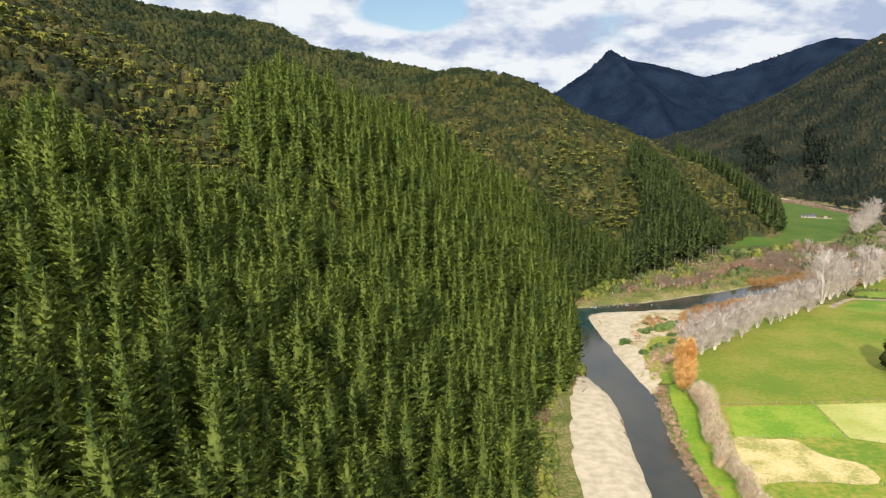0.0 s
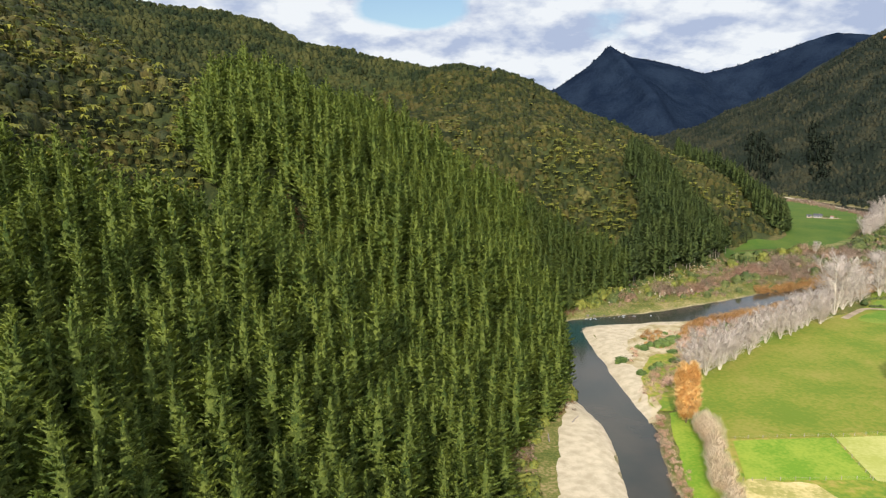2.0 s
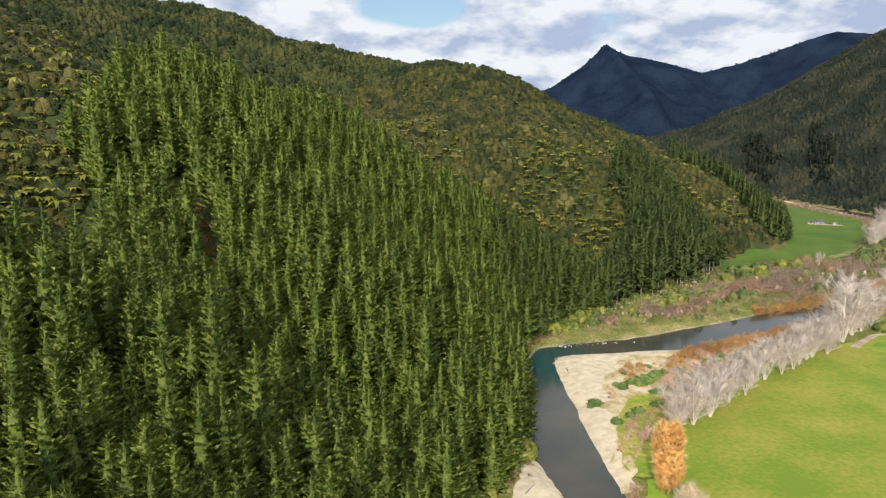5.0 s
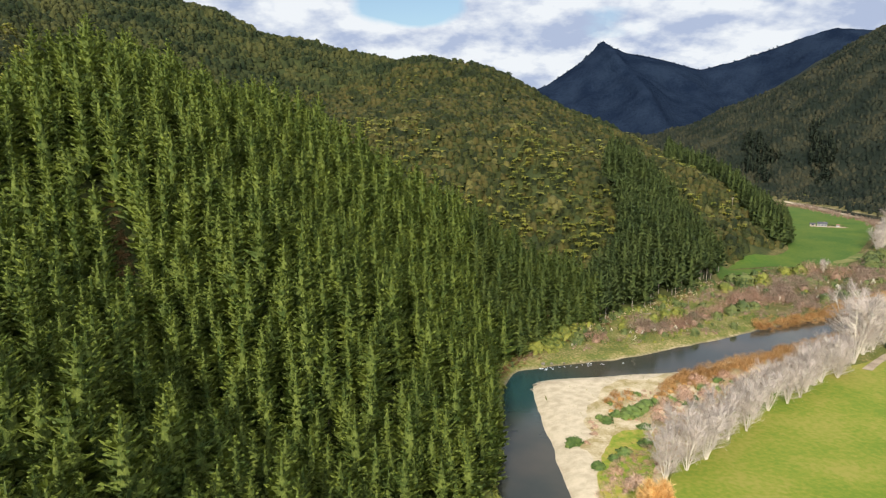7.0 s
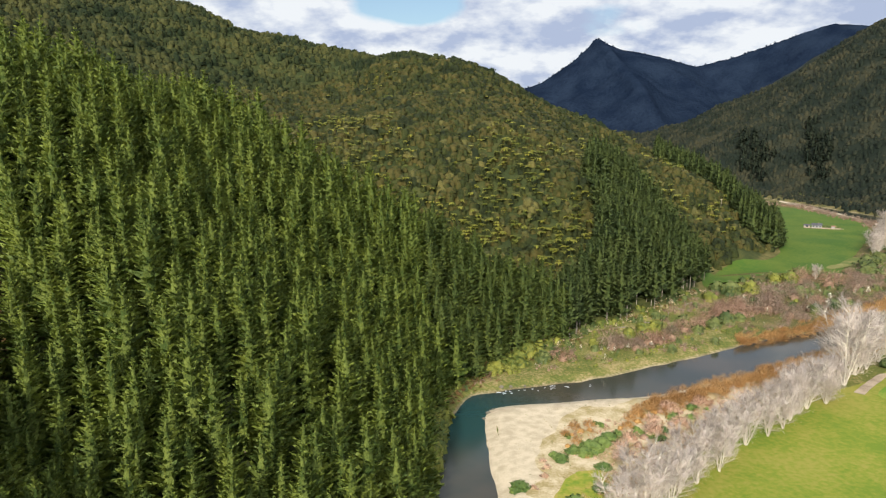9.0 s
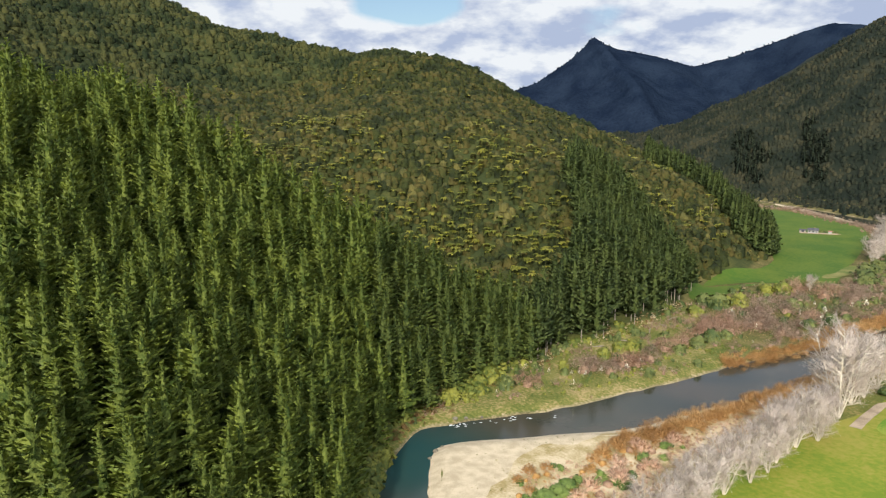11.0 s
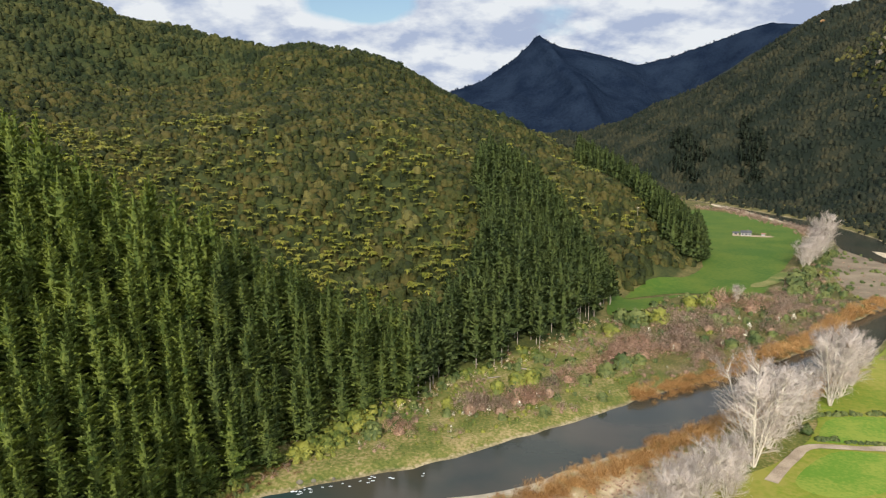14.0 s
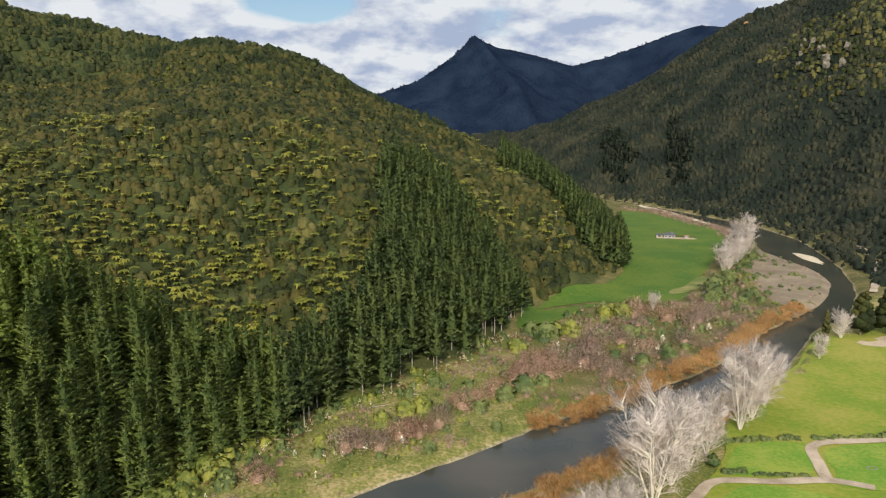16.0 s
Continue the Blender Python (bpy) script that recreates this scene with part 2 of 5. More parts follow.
GLASS_DARK = surface("window_glass", (0.03, 0.035, 0.04), (0.06, 0.07, 0.08), 0.5, 4, 0.1, spec=0.6)
POST = surface("fence_timber", (0.22, 0.18, 0.13), (0.38, 0.33, 0.26), 0.8, 5, 0.9)


def ground_blend():
    """Hill soil above, rough grass on the flat, and scrubby ground up the valley, with wavering limits."""
    m = bpy.data.materials.new("valley_ground")
    m.use_nodes = True
    n, l = m.node_tree.nodes, m.node_tree.links
    p = n["Principled BSDF"]
    p.inputs["Roughness"].default_value = 0.95
    p.inputs["Specular IOR Level"].default_value = 0.15
    geo = n.new("ShaderNodeNewGeometry")
    split = n.new("ShaderNodeSeparateXYZ")
    l.new(geo.outputs["Position"], split.inputs[0])
    big, small = n.new("ShaderNodeTexNoise"), n.new("ShaderNodeTexNoise")
    for t, s in ((big, 0.08), (small, 0.9)):
        t.inputs["Scale"].default_value, t.inputs["Detail"].default_value = s, 5
        l.new(geo.outputs["Position"], t.inputs["Vector"])

    def mth(op, a, b):
        k = n.new("ShaderNodeMath")
        k.operation = op
        for i, v in enumerate((a, b)):
            if isinstance(v, (int, float)):
                k.inputs[i].default_value = v
            else:
                l.new(v, k.inputs[i])
        return k.outputs[0]

    tone = mth("MULTIPLY", mth("ADD", big.outputs[0], small.outputs[0]), 0.5)

    def ramp(low, mid, high):
        r = n.new("ShaderNodeValToRGB")
        e = r.color_ramp.elements
        e[0].position, e[1].position = 0.38, 0.62
        e[0].color, e[1].color = (*low, 1), (*high, 1)
        e.new(0.5).color = (*mid, 1)
        l.new(tone, r.inputs[0])
        return r.outputs[0]

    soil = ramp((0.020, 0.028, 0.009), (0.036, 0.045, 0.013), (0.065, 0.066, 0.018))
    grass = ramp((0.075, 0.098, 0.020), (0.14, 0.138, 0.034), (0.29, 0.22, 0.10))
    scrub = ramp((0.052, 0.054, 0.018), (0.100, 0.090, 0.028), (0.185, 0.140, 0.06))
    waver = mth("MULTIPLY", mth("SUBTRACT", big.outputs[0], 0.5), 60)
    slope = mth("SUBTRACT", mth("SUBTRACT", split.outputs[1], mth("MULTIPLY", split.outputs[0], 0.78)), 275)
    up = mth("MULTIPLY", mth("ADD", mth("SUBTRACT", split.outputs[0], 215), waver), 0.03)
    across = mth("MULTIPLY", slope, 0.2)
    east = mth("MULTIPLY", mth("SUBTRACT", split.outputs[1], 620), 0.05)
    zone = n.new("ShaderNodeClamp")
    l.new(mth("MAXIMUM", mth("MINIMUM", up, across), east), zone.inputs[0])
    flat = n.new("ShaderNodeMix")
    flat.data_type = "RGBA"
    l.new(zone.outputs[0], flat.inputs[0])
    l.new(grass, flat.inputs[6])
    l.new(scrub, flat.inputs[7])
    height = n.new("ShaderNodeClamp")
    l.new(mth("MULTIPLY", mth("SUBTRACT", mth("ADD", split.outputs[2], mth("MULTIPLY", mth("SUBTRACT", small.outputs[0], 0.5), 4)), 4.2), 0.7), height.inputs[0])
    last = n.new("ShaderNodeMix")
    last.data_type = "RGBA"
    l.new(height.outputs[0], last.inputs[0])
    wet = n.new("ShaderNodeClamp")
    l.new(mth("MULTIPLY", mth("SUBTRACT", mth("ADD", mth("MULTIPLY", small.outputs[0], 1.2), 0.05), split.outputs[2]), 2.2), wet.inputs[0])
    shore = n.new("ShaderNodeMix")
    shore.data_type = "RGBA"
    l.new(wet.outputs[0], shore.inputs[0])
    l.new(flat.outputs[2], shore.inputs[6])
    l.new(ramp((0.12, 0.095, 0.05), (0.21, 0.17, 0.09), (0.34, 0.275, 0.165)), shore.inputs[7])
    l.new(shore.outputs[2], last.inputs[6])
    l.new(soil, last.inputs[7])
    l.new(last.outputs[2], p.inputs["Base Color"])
    bp = n.new("ShaderNodeBump")
    bp.inputs["Strength"].default_value, bp.inputs["Distance"].default_value = 0.8, 0.2
    l.new(small.outputs[0], bp.inputs["Height"])
    l.new(bp.outputs[0], p.inputs["Normal"])
    return m


GROUND = ground_blend()

WATER = bpy.data.materials.new("river_water")
WATER.use_nodes = True
_n, _l = WATER.node_tree.nodes, WATER.node_tree.links
_p = _n["Principled BSDF"]
_p.inputs["Roughness"].default_value, _p.inputs["IOR"].default_value = 0.12, 1.33
_g = _n.new("ShaderNodeNewGeometry")
_w = _n.new("ShaderNodeTexNoise")
_w.inputs["Scale"].default_value, _w.inputs["Detail"].default_value = 0.35, 5
_l.new(_g.outputs["Position"], _w.inputs["Vector"])
_b = _n.new("ShaderNodeBump")
_b.inputs["Strength"].default_value, _b.inputs["Distance"].default_value = 0.25, 0.10
_l.new(_w.outputs[0], _b.inputs["Height"])
_l.new(_b.outputs[0], _p.inputs["Normal"])
_w2 = _n.new("ShaderNodeTexNoise")
_w2.inputs["Scale"].default_value, _w2.inputs["Detail"].default_value = 0.03, 4
_l.new(_g.outputs["Position"], _w2.inputs["Vector"])
_r = _n.new("ShaderNodeValToRGB")
_r.color_ramp.elements[0].position, _r.color_ramp.elements[1].position = 0.38, 0.62
_r.color_ramp.elements[0].color, _r.color_ramp.elements[1].color = (0.030, 0.034, 0.026, 1), (0.055, 0.048, 0.034, 1)
_l.new(_w2.outputs[0], _r.inputs[0])
_d = _n.new("ShaderNodeVectorMath")
_d.operation = "DISTANCE"
_d.inputs[1].default_value = (78, 400, 0)
_l.new(_g.outputs["Position"], _d.inputs[0])
_k = _n.new("ShaderNodeMapRange")
_k.interpolation_type = "SMOOTHSTEP"
_k.inputs["From Min"].default_value, _k.inputs["From Max"].default_value = 8.0, 48.0
_k.inputs["To Min"].default_value, _k.inputs["To Max"].default_value = 0.85, 0.0
_l.new(_d.outputs["Value"], _k.inputs["Value"])
_x = _n.new("ShaderNodeMix")
_x.data_type = "RGBA"
_x.inputs[7].default_value = (0.012, 0.050, 0.052, 1)   # a deep green pool in the bend
_l.new(_k.outputs[0], _x.inputs[0])
_l.new(_r.outputs[0], _x.inputs[6])
_l.new(_x.outputs[2], _p.inputs["Base Color"])


# ---- plan of the valley (metres, river level at z = 0) ----
FOOT_WEST = [(-10, 20), (10, 120), (22, 194), (34, 253), (52, 289), (61, 330), (62, 380), (64, 403), (77, 433), (94, 463), (129, 480), (146, 506),
             (167, 519), (191, 541), (231, 584), (256, 648), (296, 664), (324, 702), (354, 742), (385, 805), (418, 900), (452, 1000), (487, 1070), (470, 1250)]
NEAR_SPUR = [(-150, 190, 104), (-111, 192, 91), (-92, 186, 83), (-78, 158, 70), (-66, 177, 66), (-70, 215, 70), (-55, 237, 61), (-43, 256, 54), (-27, 246, 43), (-20, 258, 36),
             (-14, 268, 29), (-4, 268, 20), (10, 253, 13), (18, 268, 8), (-62, 143, 61), (-50, 93, 48), (-42, 105, 43), (-65, 109, 58), (-50, 168, 51), (-35, 139, 38),
             (-28, 160, 35), (-12, 180, 25), (-14, 204, 30), (3, 205, 17), (-36, 222, 42), (-25, 192, 33), (-54, 200, 56)]
PINE_GULLY = [(-118, 330, 92), (-92, 322, 80), (-61, 338, 67), (-36, 318, 45), (-18, 308, 32), (-4, 300, 21), (12, 291, 12), (28, 284, 6), (-62, 280, 60), (-85, 265, 70), (-105, 240, 83)]
PINE_FACE = [(6, 306, 25), (-1, 322, 44), (-20, 336, 59), (-42, 357, 80), (23, 319, 28), (40, 308, 14), (28, 354, 37), (45, 354, 23), (-49, 348, 72), (-70, 357, 89),
             (-36, 370, 87), (-43, 380, 93), (-70, 372, 101), (-88, 338, 91), (0, 397, 58), (20, 408, 51), (38, 406, 35), (35, 428, 44), (55, 400, 19), (56, 430, 26)]
PINE_SPUR = [(-31, 427, 92), (-11, 442, 83), (7, 461, 77), (-37, 447, 102), (-28, 461, 103), (-19, 460, 97), (-5, 460, 88), (-53, 454, 104), (-66, 424, 113), (32, 468, 62),
             (55, 473, 46), (81, 474, 29), (106, 476, 14), (94, 525, 14), (63, 520, 37), (35, 497, 57), (-110, 400, 122), (-127, 362, 103), (-157, 318, 121), (-165, 366, 129),
             (-155, 443, 138), (-232, 443, 172), (-340, 600, 225)]
SIDE_GULLY = [(130, 570, 16), (65, 585, 27), (5, 608, 40), (-80, 645, 72), (-180, 700, 112)]
BUSH_SPUR = [(112, 652, 44), (140, 628, 38), (107, 691, 68), (73, 714, 91), (15, 710, 90), (41, 805, 123), (-24, 800, 110), (167, 667, 72), (169, 569, 30),
             (216, 707, 58), (228, 921, 90), (-52, 976, 143), (254, 738, 50), (231, 856, 81), (279, 722, 30), (292, 712, 25), (294, 684, 13)]
MAIN_RIDGE = [(-440, 1120, 282), (-330, 1120, 268), (-224, 1100, 235), (-125, 1077, 213), (-30, 1140, 195), (33, 1005, 187), (82, 996, 174), (148, 1040, 150),
              (237, 970, 100), (290, 1008, 84), (304, 744, 35), (309, 781, 47), (318, 860, 57), (315, 946, 64), (328, 978, 71), (352, 810, 22), (372, 861, 20)]
HILL_EAST_FOOT = [(620, 520), (505, 640), (546, 714), (578, 796), (605, 912), (613, 1031), (607, 1161), (531, 1257)]
HILL_EAST = [(921, 1172, 288), (868, 1337, 252), (827, 1421, 234), (714, 1643, 154), (607, 1890, 98), (1250, 1000, 400), (1050, 700, 240)]
OUTER = [(-700, 200, 260), (-700, 1000, 380), (-300, -200, 180), (-120, -100, 90), (500, 1500, 40), (350, 1900, 70), (0, 1700, 120), (-300, 1700, 160), (900, 200, 40)]
VALLEY = [(150, 300), (300, 430), (400, 690), (480, 900), (250, 100), (150, 0), (500, 400), (78, 250), (110, 400), (560, 1000), (400, 200)]
FAR_CREST = [(253, 2800, 198), (445, 2850, 262), (574, 2900, 342), (635, 2915, 396), (652, 2918, 419), (672, 2920, 425), (686, 2920, 414), (702, 2920, 404), (756, 2920, 384), (824, 2920, 373),
             (927, 2920, 350), (1044, 2920, 318), (1156, 2900, 348), (1265, 2850, 388), (1368, 2800, 428), (1463, 2780, 455), (1574, 2750, 446), (1800, 2650, 420), (2300, 2500, 480)]
BANK_LEFT = [(45, -40), (50, 100), (61, 194), (65, 233), (68, 267), (66, 286), (62, 303), (64, 340), (68, 375), (73, 405), (79, 421), (96, 429), (135, 441), (164, 457),
             (200, 476), (231, 495), (256, 505), (289, 523), (328, 547), (357, 574), (395, 603), (430, 628), (471, 675), (491, 718), (495, 750), (502, 799),
             (533, 870), (543, 968), (545, 1112), (500, 1300)]
BANK_RIGHT = [(64, -40), (70, 100), (77, 195), (80, 235), (87, 278), (85, 310), (85, 344), (84, 370), (85, 400), (90, 410), (114, 414), (157, 421), (178, 433), (217, 453),
              (238, 465), (290, 495), (337, 525), (390, 577), (434, 608), (481, 664), (521, 734), (562, 832), (572, 881), (578, 939), (562, 1067), (520, 1300)]


def lattice(ix, iy, seed):
    h = (ix.astype(np.int64) * 374761393 + iy.astype(np.int64) * 668265263 + seed * 144665) & 0x7FFFFFFF
    h = ((h ^ (h >> 13)) * 1274126177) & 0x7FFFFFFF
    return ((h ^ (h >> 16)) & 0xFFFF) / 65535.0


def waves(x, y, size, octaves=4, seed=1):
    """Smooth noise between about -1 and 1 with its largest forms size metres across."""
    total, weight = np.zeros_like(x), 1.0
    for k in range(octaves):
        u, v = x / size, y / size
        iu, iv = np.floor(u), np.floor(v)
        fu, fv = u - iu, v - iv
        fu, fv = fu * fu * (3 - 2 * fu), fv * fv * (3 - 2 * fv)
        a, b = lattice(iu, iv, seed + k), lattice(iu + 1, iv, seed + k)
        c, d = lattice(iu, iv + 1, seed + k), lattice(iu + 1, iv + 1, seed + k)
        total += weight * (2 * ((a * (1 - fu) + b * fu) * (1 - fv) + (c * (1 - fu) + d * fu) * fv) - 1)
        weight, size = weight * 0.5, size * 0.5
    return total


def inside(x, y, poly):
    """Which of the points lie inside the polygon."""
    hit = np.zeros(x.shape, bool)
    for (x0, y0), (x1, y1) in zip(poly, poly[1:] + poly[:1]):
        if y0 != y1:
            hit ^= ((y0 > y) != (y1 > y)) & (x < (x1 - x0) * (y - y0) / (y1 - y0) + x0)
    return hit


def away(x, y, line, closed=False):
    """The distance to a polyline."""
    best = np.full(x.shape, 1e9)
    for (x0, y0), (x1, y1) in zip(line, line[1:] + (line[:1] if closed else [])):
        dx, dy = x1 - x0, y1 - y0
        s = np.clip(((x - x0) * dx + (y - y0) * dy) / (dx * dx + dy * dy), 0, 1)
        best = np.minimum(best, np.hypot(x - x0 - s * dx, y - y0 - s * dy))
    return best


def rounded(line, step=4.0, closed=False):
    """A smooth line through the points, with a point every step metres or so."""
    pts, out = [Vector(p) for p in line], []
    n = len(pts)
    for i in range(n if closed else n - 1):
        p0, p1 = pts[i - 1] if (closed or i) else pts[0], pts[i]
        p2 = pts[(i + 1) % n]
        p3 = pts[(i + 2) % n] if closed else pts[min(i + 2, n - 1)]
        k = max(1, int((p2 - p1).length / step))
        for j in range(k):
            s = j / k
            out.append(tuple(0.5 * ((2 * p1) + (p2 - p0) * s + (2 * p0 - 5 * p1 + 4 * p2 - p3) * s * s + (3 * p1 - p0 - 3 * p2 + p3) * s ** 3)))
    return out if closed else out + [tuple(pts[-1])]


knots = np.array([(x, y, 2.0) for x, y in FOOT_WEST + HILL_EAST_FOOT] + NEAR_SPUR + PINE_GULLY + PINE_FACE + PINE_SPUR + SIDE_GULLY + BUSH_SPUR + MAIN_RIDGE + HILL_EAST + OUTER
                 + [(x, y, -9.0) for x, y in VALLEY], float)


def plate(r):
    return np.where(r > 1e-9, r * r * np.log(np.maximum(r, 1e-9)), 0.0)


_d = np.hypot(knots[:, None, 0] - knots[None, :, 0], knots[:, None, 1] - knots[None, :, 1]) / 100
_m = np.zeros((len(knots) + 3,) * 2)
_m[:-3, :-3] = plate(_d) + 0.01 * np.eye(len(knots))
_m[:-3, -3:] = np.c_[np.ones(len(knots)), knots[:, :2] / 100]
_m[-3:, :-3] = _m[:-3, -3:].T
BEND = np.linalg.solve(_m, np.r_[knots[:, 2], 0, 0, 0])
CHANNEL = rounded(BANK_LEFT, 6) + rounded(BANK_RIGHT, 6)[::-1]


def ground_at(x, y):
    """The height of the ground."""
    x, y = np.asarray(x, float), np.asarray(y, float)
    hill = BEND[-3] + BEND[-2] * x / 100 + BEND[-1] * y / 100
    for k in range(len(knots)):
        hill = hill + BEND[k] * plate(np.hypot(x - knots[k, 0], y - knots[k, 1]) / 100)
    # beyond the mapped hills the land falls to a rolling upland
    edge = np.clip((np.maximum(np.maximum(y - 1750, -y - 150), np.maximum(x - 1250, -650 - x))) / 500, 0, 1)
    edge = edge * edge * (3 - 2 * edge)
    hill = hill * (1 - edge) + edge * np.clip(60 + 0.12 * np.maximum(x - 900, 0) + 0.1 * np.maximum(-x - 300, 0), 0, 300)
    rough = np.clip(hill / 60, 0, 1)
    hill = hill + rough * (9 * waves(x, y, 130, 4, 3) * np.clip((np.hypot(x, y - 250) - 330) / 400, 0.12, 1.6))
    # the far mountain: steep flanks with gullies on either side of its crest
    crest = np.array(FAR_CREST, float)
    span = np.clip((y - 1900) / 500, 0, 1)
    top = np.interp(x + 0.06 * (y - 2900), crest[:, 0], crest[:, 2])
    back = np.abs(y - np.interp(x, crest[:, 0], crest[:, 1]))
    far = top - 0.40 * back * (1 + 0.3 * waves(x, y, 330, 3, 9)) + (26 * waves(x, y, 210, 3, 14) + 7 * waves(x, y, 70, 3, 12)) * np.clip(back / 120, 0.1, 1)
    hill = np.maximum(hill, np.where(span > 0, far * span, -50))
    floor = 2.2 + 0.5 * waves(x, y, 60, 3, 5)
    bank = away(x, y, CHANNEL, True)
    bank = np.where(inside(x, y, CHANNEL), -bank, bank) + 0.9 * waves(x, y, 9, 2, 7)
    floor = floor * np.clip(bank / 5.0, -0.8, 1)
    soft = 2.0
    return np.where(hill - floor > 8, hill, floor + soft * np.logaddexp(0, (hill - floor) / soft) * np.clip((bank + 1) / 5, 0, 1))


# ---- mesh helpers ----
def mesh_of(name, verts, tris, materials, index=None, smooth=False, normals=None):
    me = bpy.data.meshes.new(name)
    verts, tris = np.asarray(verts, np.float32), np.asarray(tris, np.int32)
    k = tris.shape[1]
    me.vertices.add(len(verts))
    me.vertices.foreach_set("co", verts.ravel())
    me.loops.add(tris.size)
    me.loops.foreach_set("vertex_index", tris.ravel())
    me.polygons.add(len(tris))
    me.polygons.foreach_set("loop_start", np.arange(0, tris.size, k, dtype=np.int32))
    me.polygons.foreach_set("loop_total", np.full(len(tris), k, np.int32))
    for m in materials:
        me.materials.append(m)
    if index is not None:
        me.polygons.foreach_set("material_index", np.asarray(index, np.int32))
    me.polygons.foreach_set("use_smooth", np.full(len(tris), smooth or normals is not None, bool))
    me.update(calc_edges=True)
    if normals is not None:
        me.normals_split_custom_set_from_vertices(np.asarray(normals, np.float32))
    return me


def part(name, bm, material, parent=None, label=""):
    """Links a bmesh, or a finished mesh, as one object under a thing."""
    if isinstance(bm, bmesh.types.BMesh):
        me = bpy.data.meshes.new(name)
        bm.to_mesh(me)
        bm.free()
        me.materials.append(material)
    else:
        me = bm
    ob = new(name, me)
    ob.parent = parent
    return tagged(ob, label)


def join(pieces):
    """One set of arrays (verts, tris, normals, material numbers) from many."""
    base, tris = 0, []
    for p in pieces:
        tris.append(p[1] + base)
        base += len(p[0])
    return (np.concatenate([p[0] for p in pieces]), np.concatenate(tris), np.concatenate([p[2] for p in pieces]), np.concatenate([p[3] for p in pieces]))


def scatter(variants, places):
    """Places: rows of x, y, z, scale, turn, height factor. Returns the joined arrays."""
    rng = np.random.default_rng(5)
    pieces = []
    for x, y, z, s, a, h in places:
        v, f, n, k = variants[rng.integers(len(variants))]
        c, d = math.cos(a), math.sin(a)
        pieces.append((np.c_[(v[:, 0] * c - v[:, 1] * d) * s + x, (v[:, 0] * d + v[:, 1] * c) * s + y, v[:, 2] * s * h + z], f,
                       np.c_[n[:, 0] * c - n[:, 1] * d, n[:, 0] * d + n[:, 1] * c, n[:, 2]], k))
    return join(pieces)


def planted(name, arrays, materials):
    v, f, n, k = arrays
    return mesh_of(name, v, f, materials, k, normals=n)


def unit(v):
    return v / np.maximum(np.linalg.norm(v, axis=-1, keepdims=True), 1e-9)


def blades(start, way, length, width, rng, face, number=None, tumble=0.5):
    """A pointed leaf or spray for every row, turned so that its front looks along face."""
    n = len(start)
    side = unit(np.cross(way, face + tumble * rng.normal(size=(n, 3)))) * (np.reshape(width, (-1, 1)) * 0.5)
    v = np.stack([start + side, start + way * np.reshape(length, (-1, 1)), start - side], 1)
    flat = np.cross(v[:, 1] - v[:, 0], v[:, 2] - v[:, 0])
    back = (flat * face).sum(1) < 0
    v[back] = v[back][:, ::-1]
    return v.reshape(-1, 3), np.arange(n * 3).reshape(-1, 3), np.repeat(unit(face), 3, 0), np.zeros(n, int) if number is None else number


def tube(path, radii, sides=5, number=1):
    """A tapering tube along a path."""
    path = np.asarray(path, float)
    way = unit(np.gradient(path, axis=0))
    ref = np.where(np.abs(way[:, 2:3]) > 0.9, np.array([[1.0, 0, 0]]), np.array([[0, 0, 1.0]]))
    u = unit(np.cross(way, ref))
    w = np.cross(way, u)
    ang = np.arange(sides) * 2 * math.pi / sides
    ring = path[:, None] + np.asarray(radii)[:, None, None] * (u[:, None] * np.cos(ang)[None, :, None] + w[:, None] * np.sin(ang)[None, :, None])
    f = []
    for i in range(len(path) - 1):
        for j in range(sides):
            a, b = i * sides + j, i * sides + (j + 1) % sides
            f += [(a, b, b + sides), (a, b + sides, a + sides)]
    f = np.array(f)
    return ring.reshape(-1, 3), f, unit(ring - path[:, None]).reshape(-1, 3), np.full(len(f), number)


# ---- ground ----
def spaced(stops):
    """Grid lines: (end, step) after (start,)."""
    out = [stops[0]]
    for end, step in stops[1:]:
        k = max(1, round((end - out[-1]) / step))
        out += list(np.linspace(out[-1], end, k + 1)[1:])
    return np.array(out)


gx = spaced([-4500, (-1500, 500), (-600, 60), (-180, 15), (-60, 6), (600, 3.6), (760, 8), (1700, 20), (2600, 45), (4800, 400)])
gy = spaced([-3500, (-600, 400), (-60, 60), (80, 10), (700, 3.6), (1150, 7), (1900, 15), (2500, 35), (3050, 12), (3400, 50), (4700, 300)])
GX, GY = np.meshgrid(gx, gy)
GZ = ground_at(GX, GY)
nx, ny = len(gx), len(gy)
_q = (np.arange(ny - 1)[:, None] * nx + np.arange(nx - 1)[None, :]).ravel()
quads = np.c_[_q, _q + 1, _q + 1 + nx, _q + nx]
FX, FY, FZ = (np.take(a.ravel(), quads).mean(1) for a in (GX, GY, GZ))
region = np.full(len(quads), 0)
region[(FZ < -0.7) & (inside(FX, FY, CHANNEL))] = 3
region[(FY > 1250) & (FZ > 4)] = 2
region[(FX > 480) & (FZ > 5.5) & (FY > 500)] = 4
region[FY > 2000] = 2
ground = new("ground", mesh_of("ground", np.c_[GX.ravel(), GY.ravel(), GZ.ravel()], quads, [GROUND, ROUGH_GRASS, HAZY_FAR_BUSH, GREY_GRAVEL, HILL_BUSH], region, True))
tagged(ground, "steep bush-clad hills falling to a grassy river valley", "ground", kind="structure")

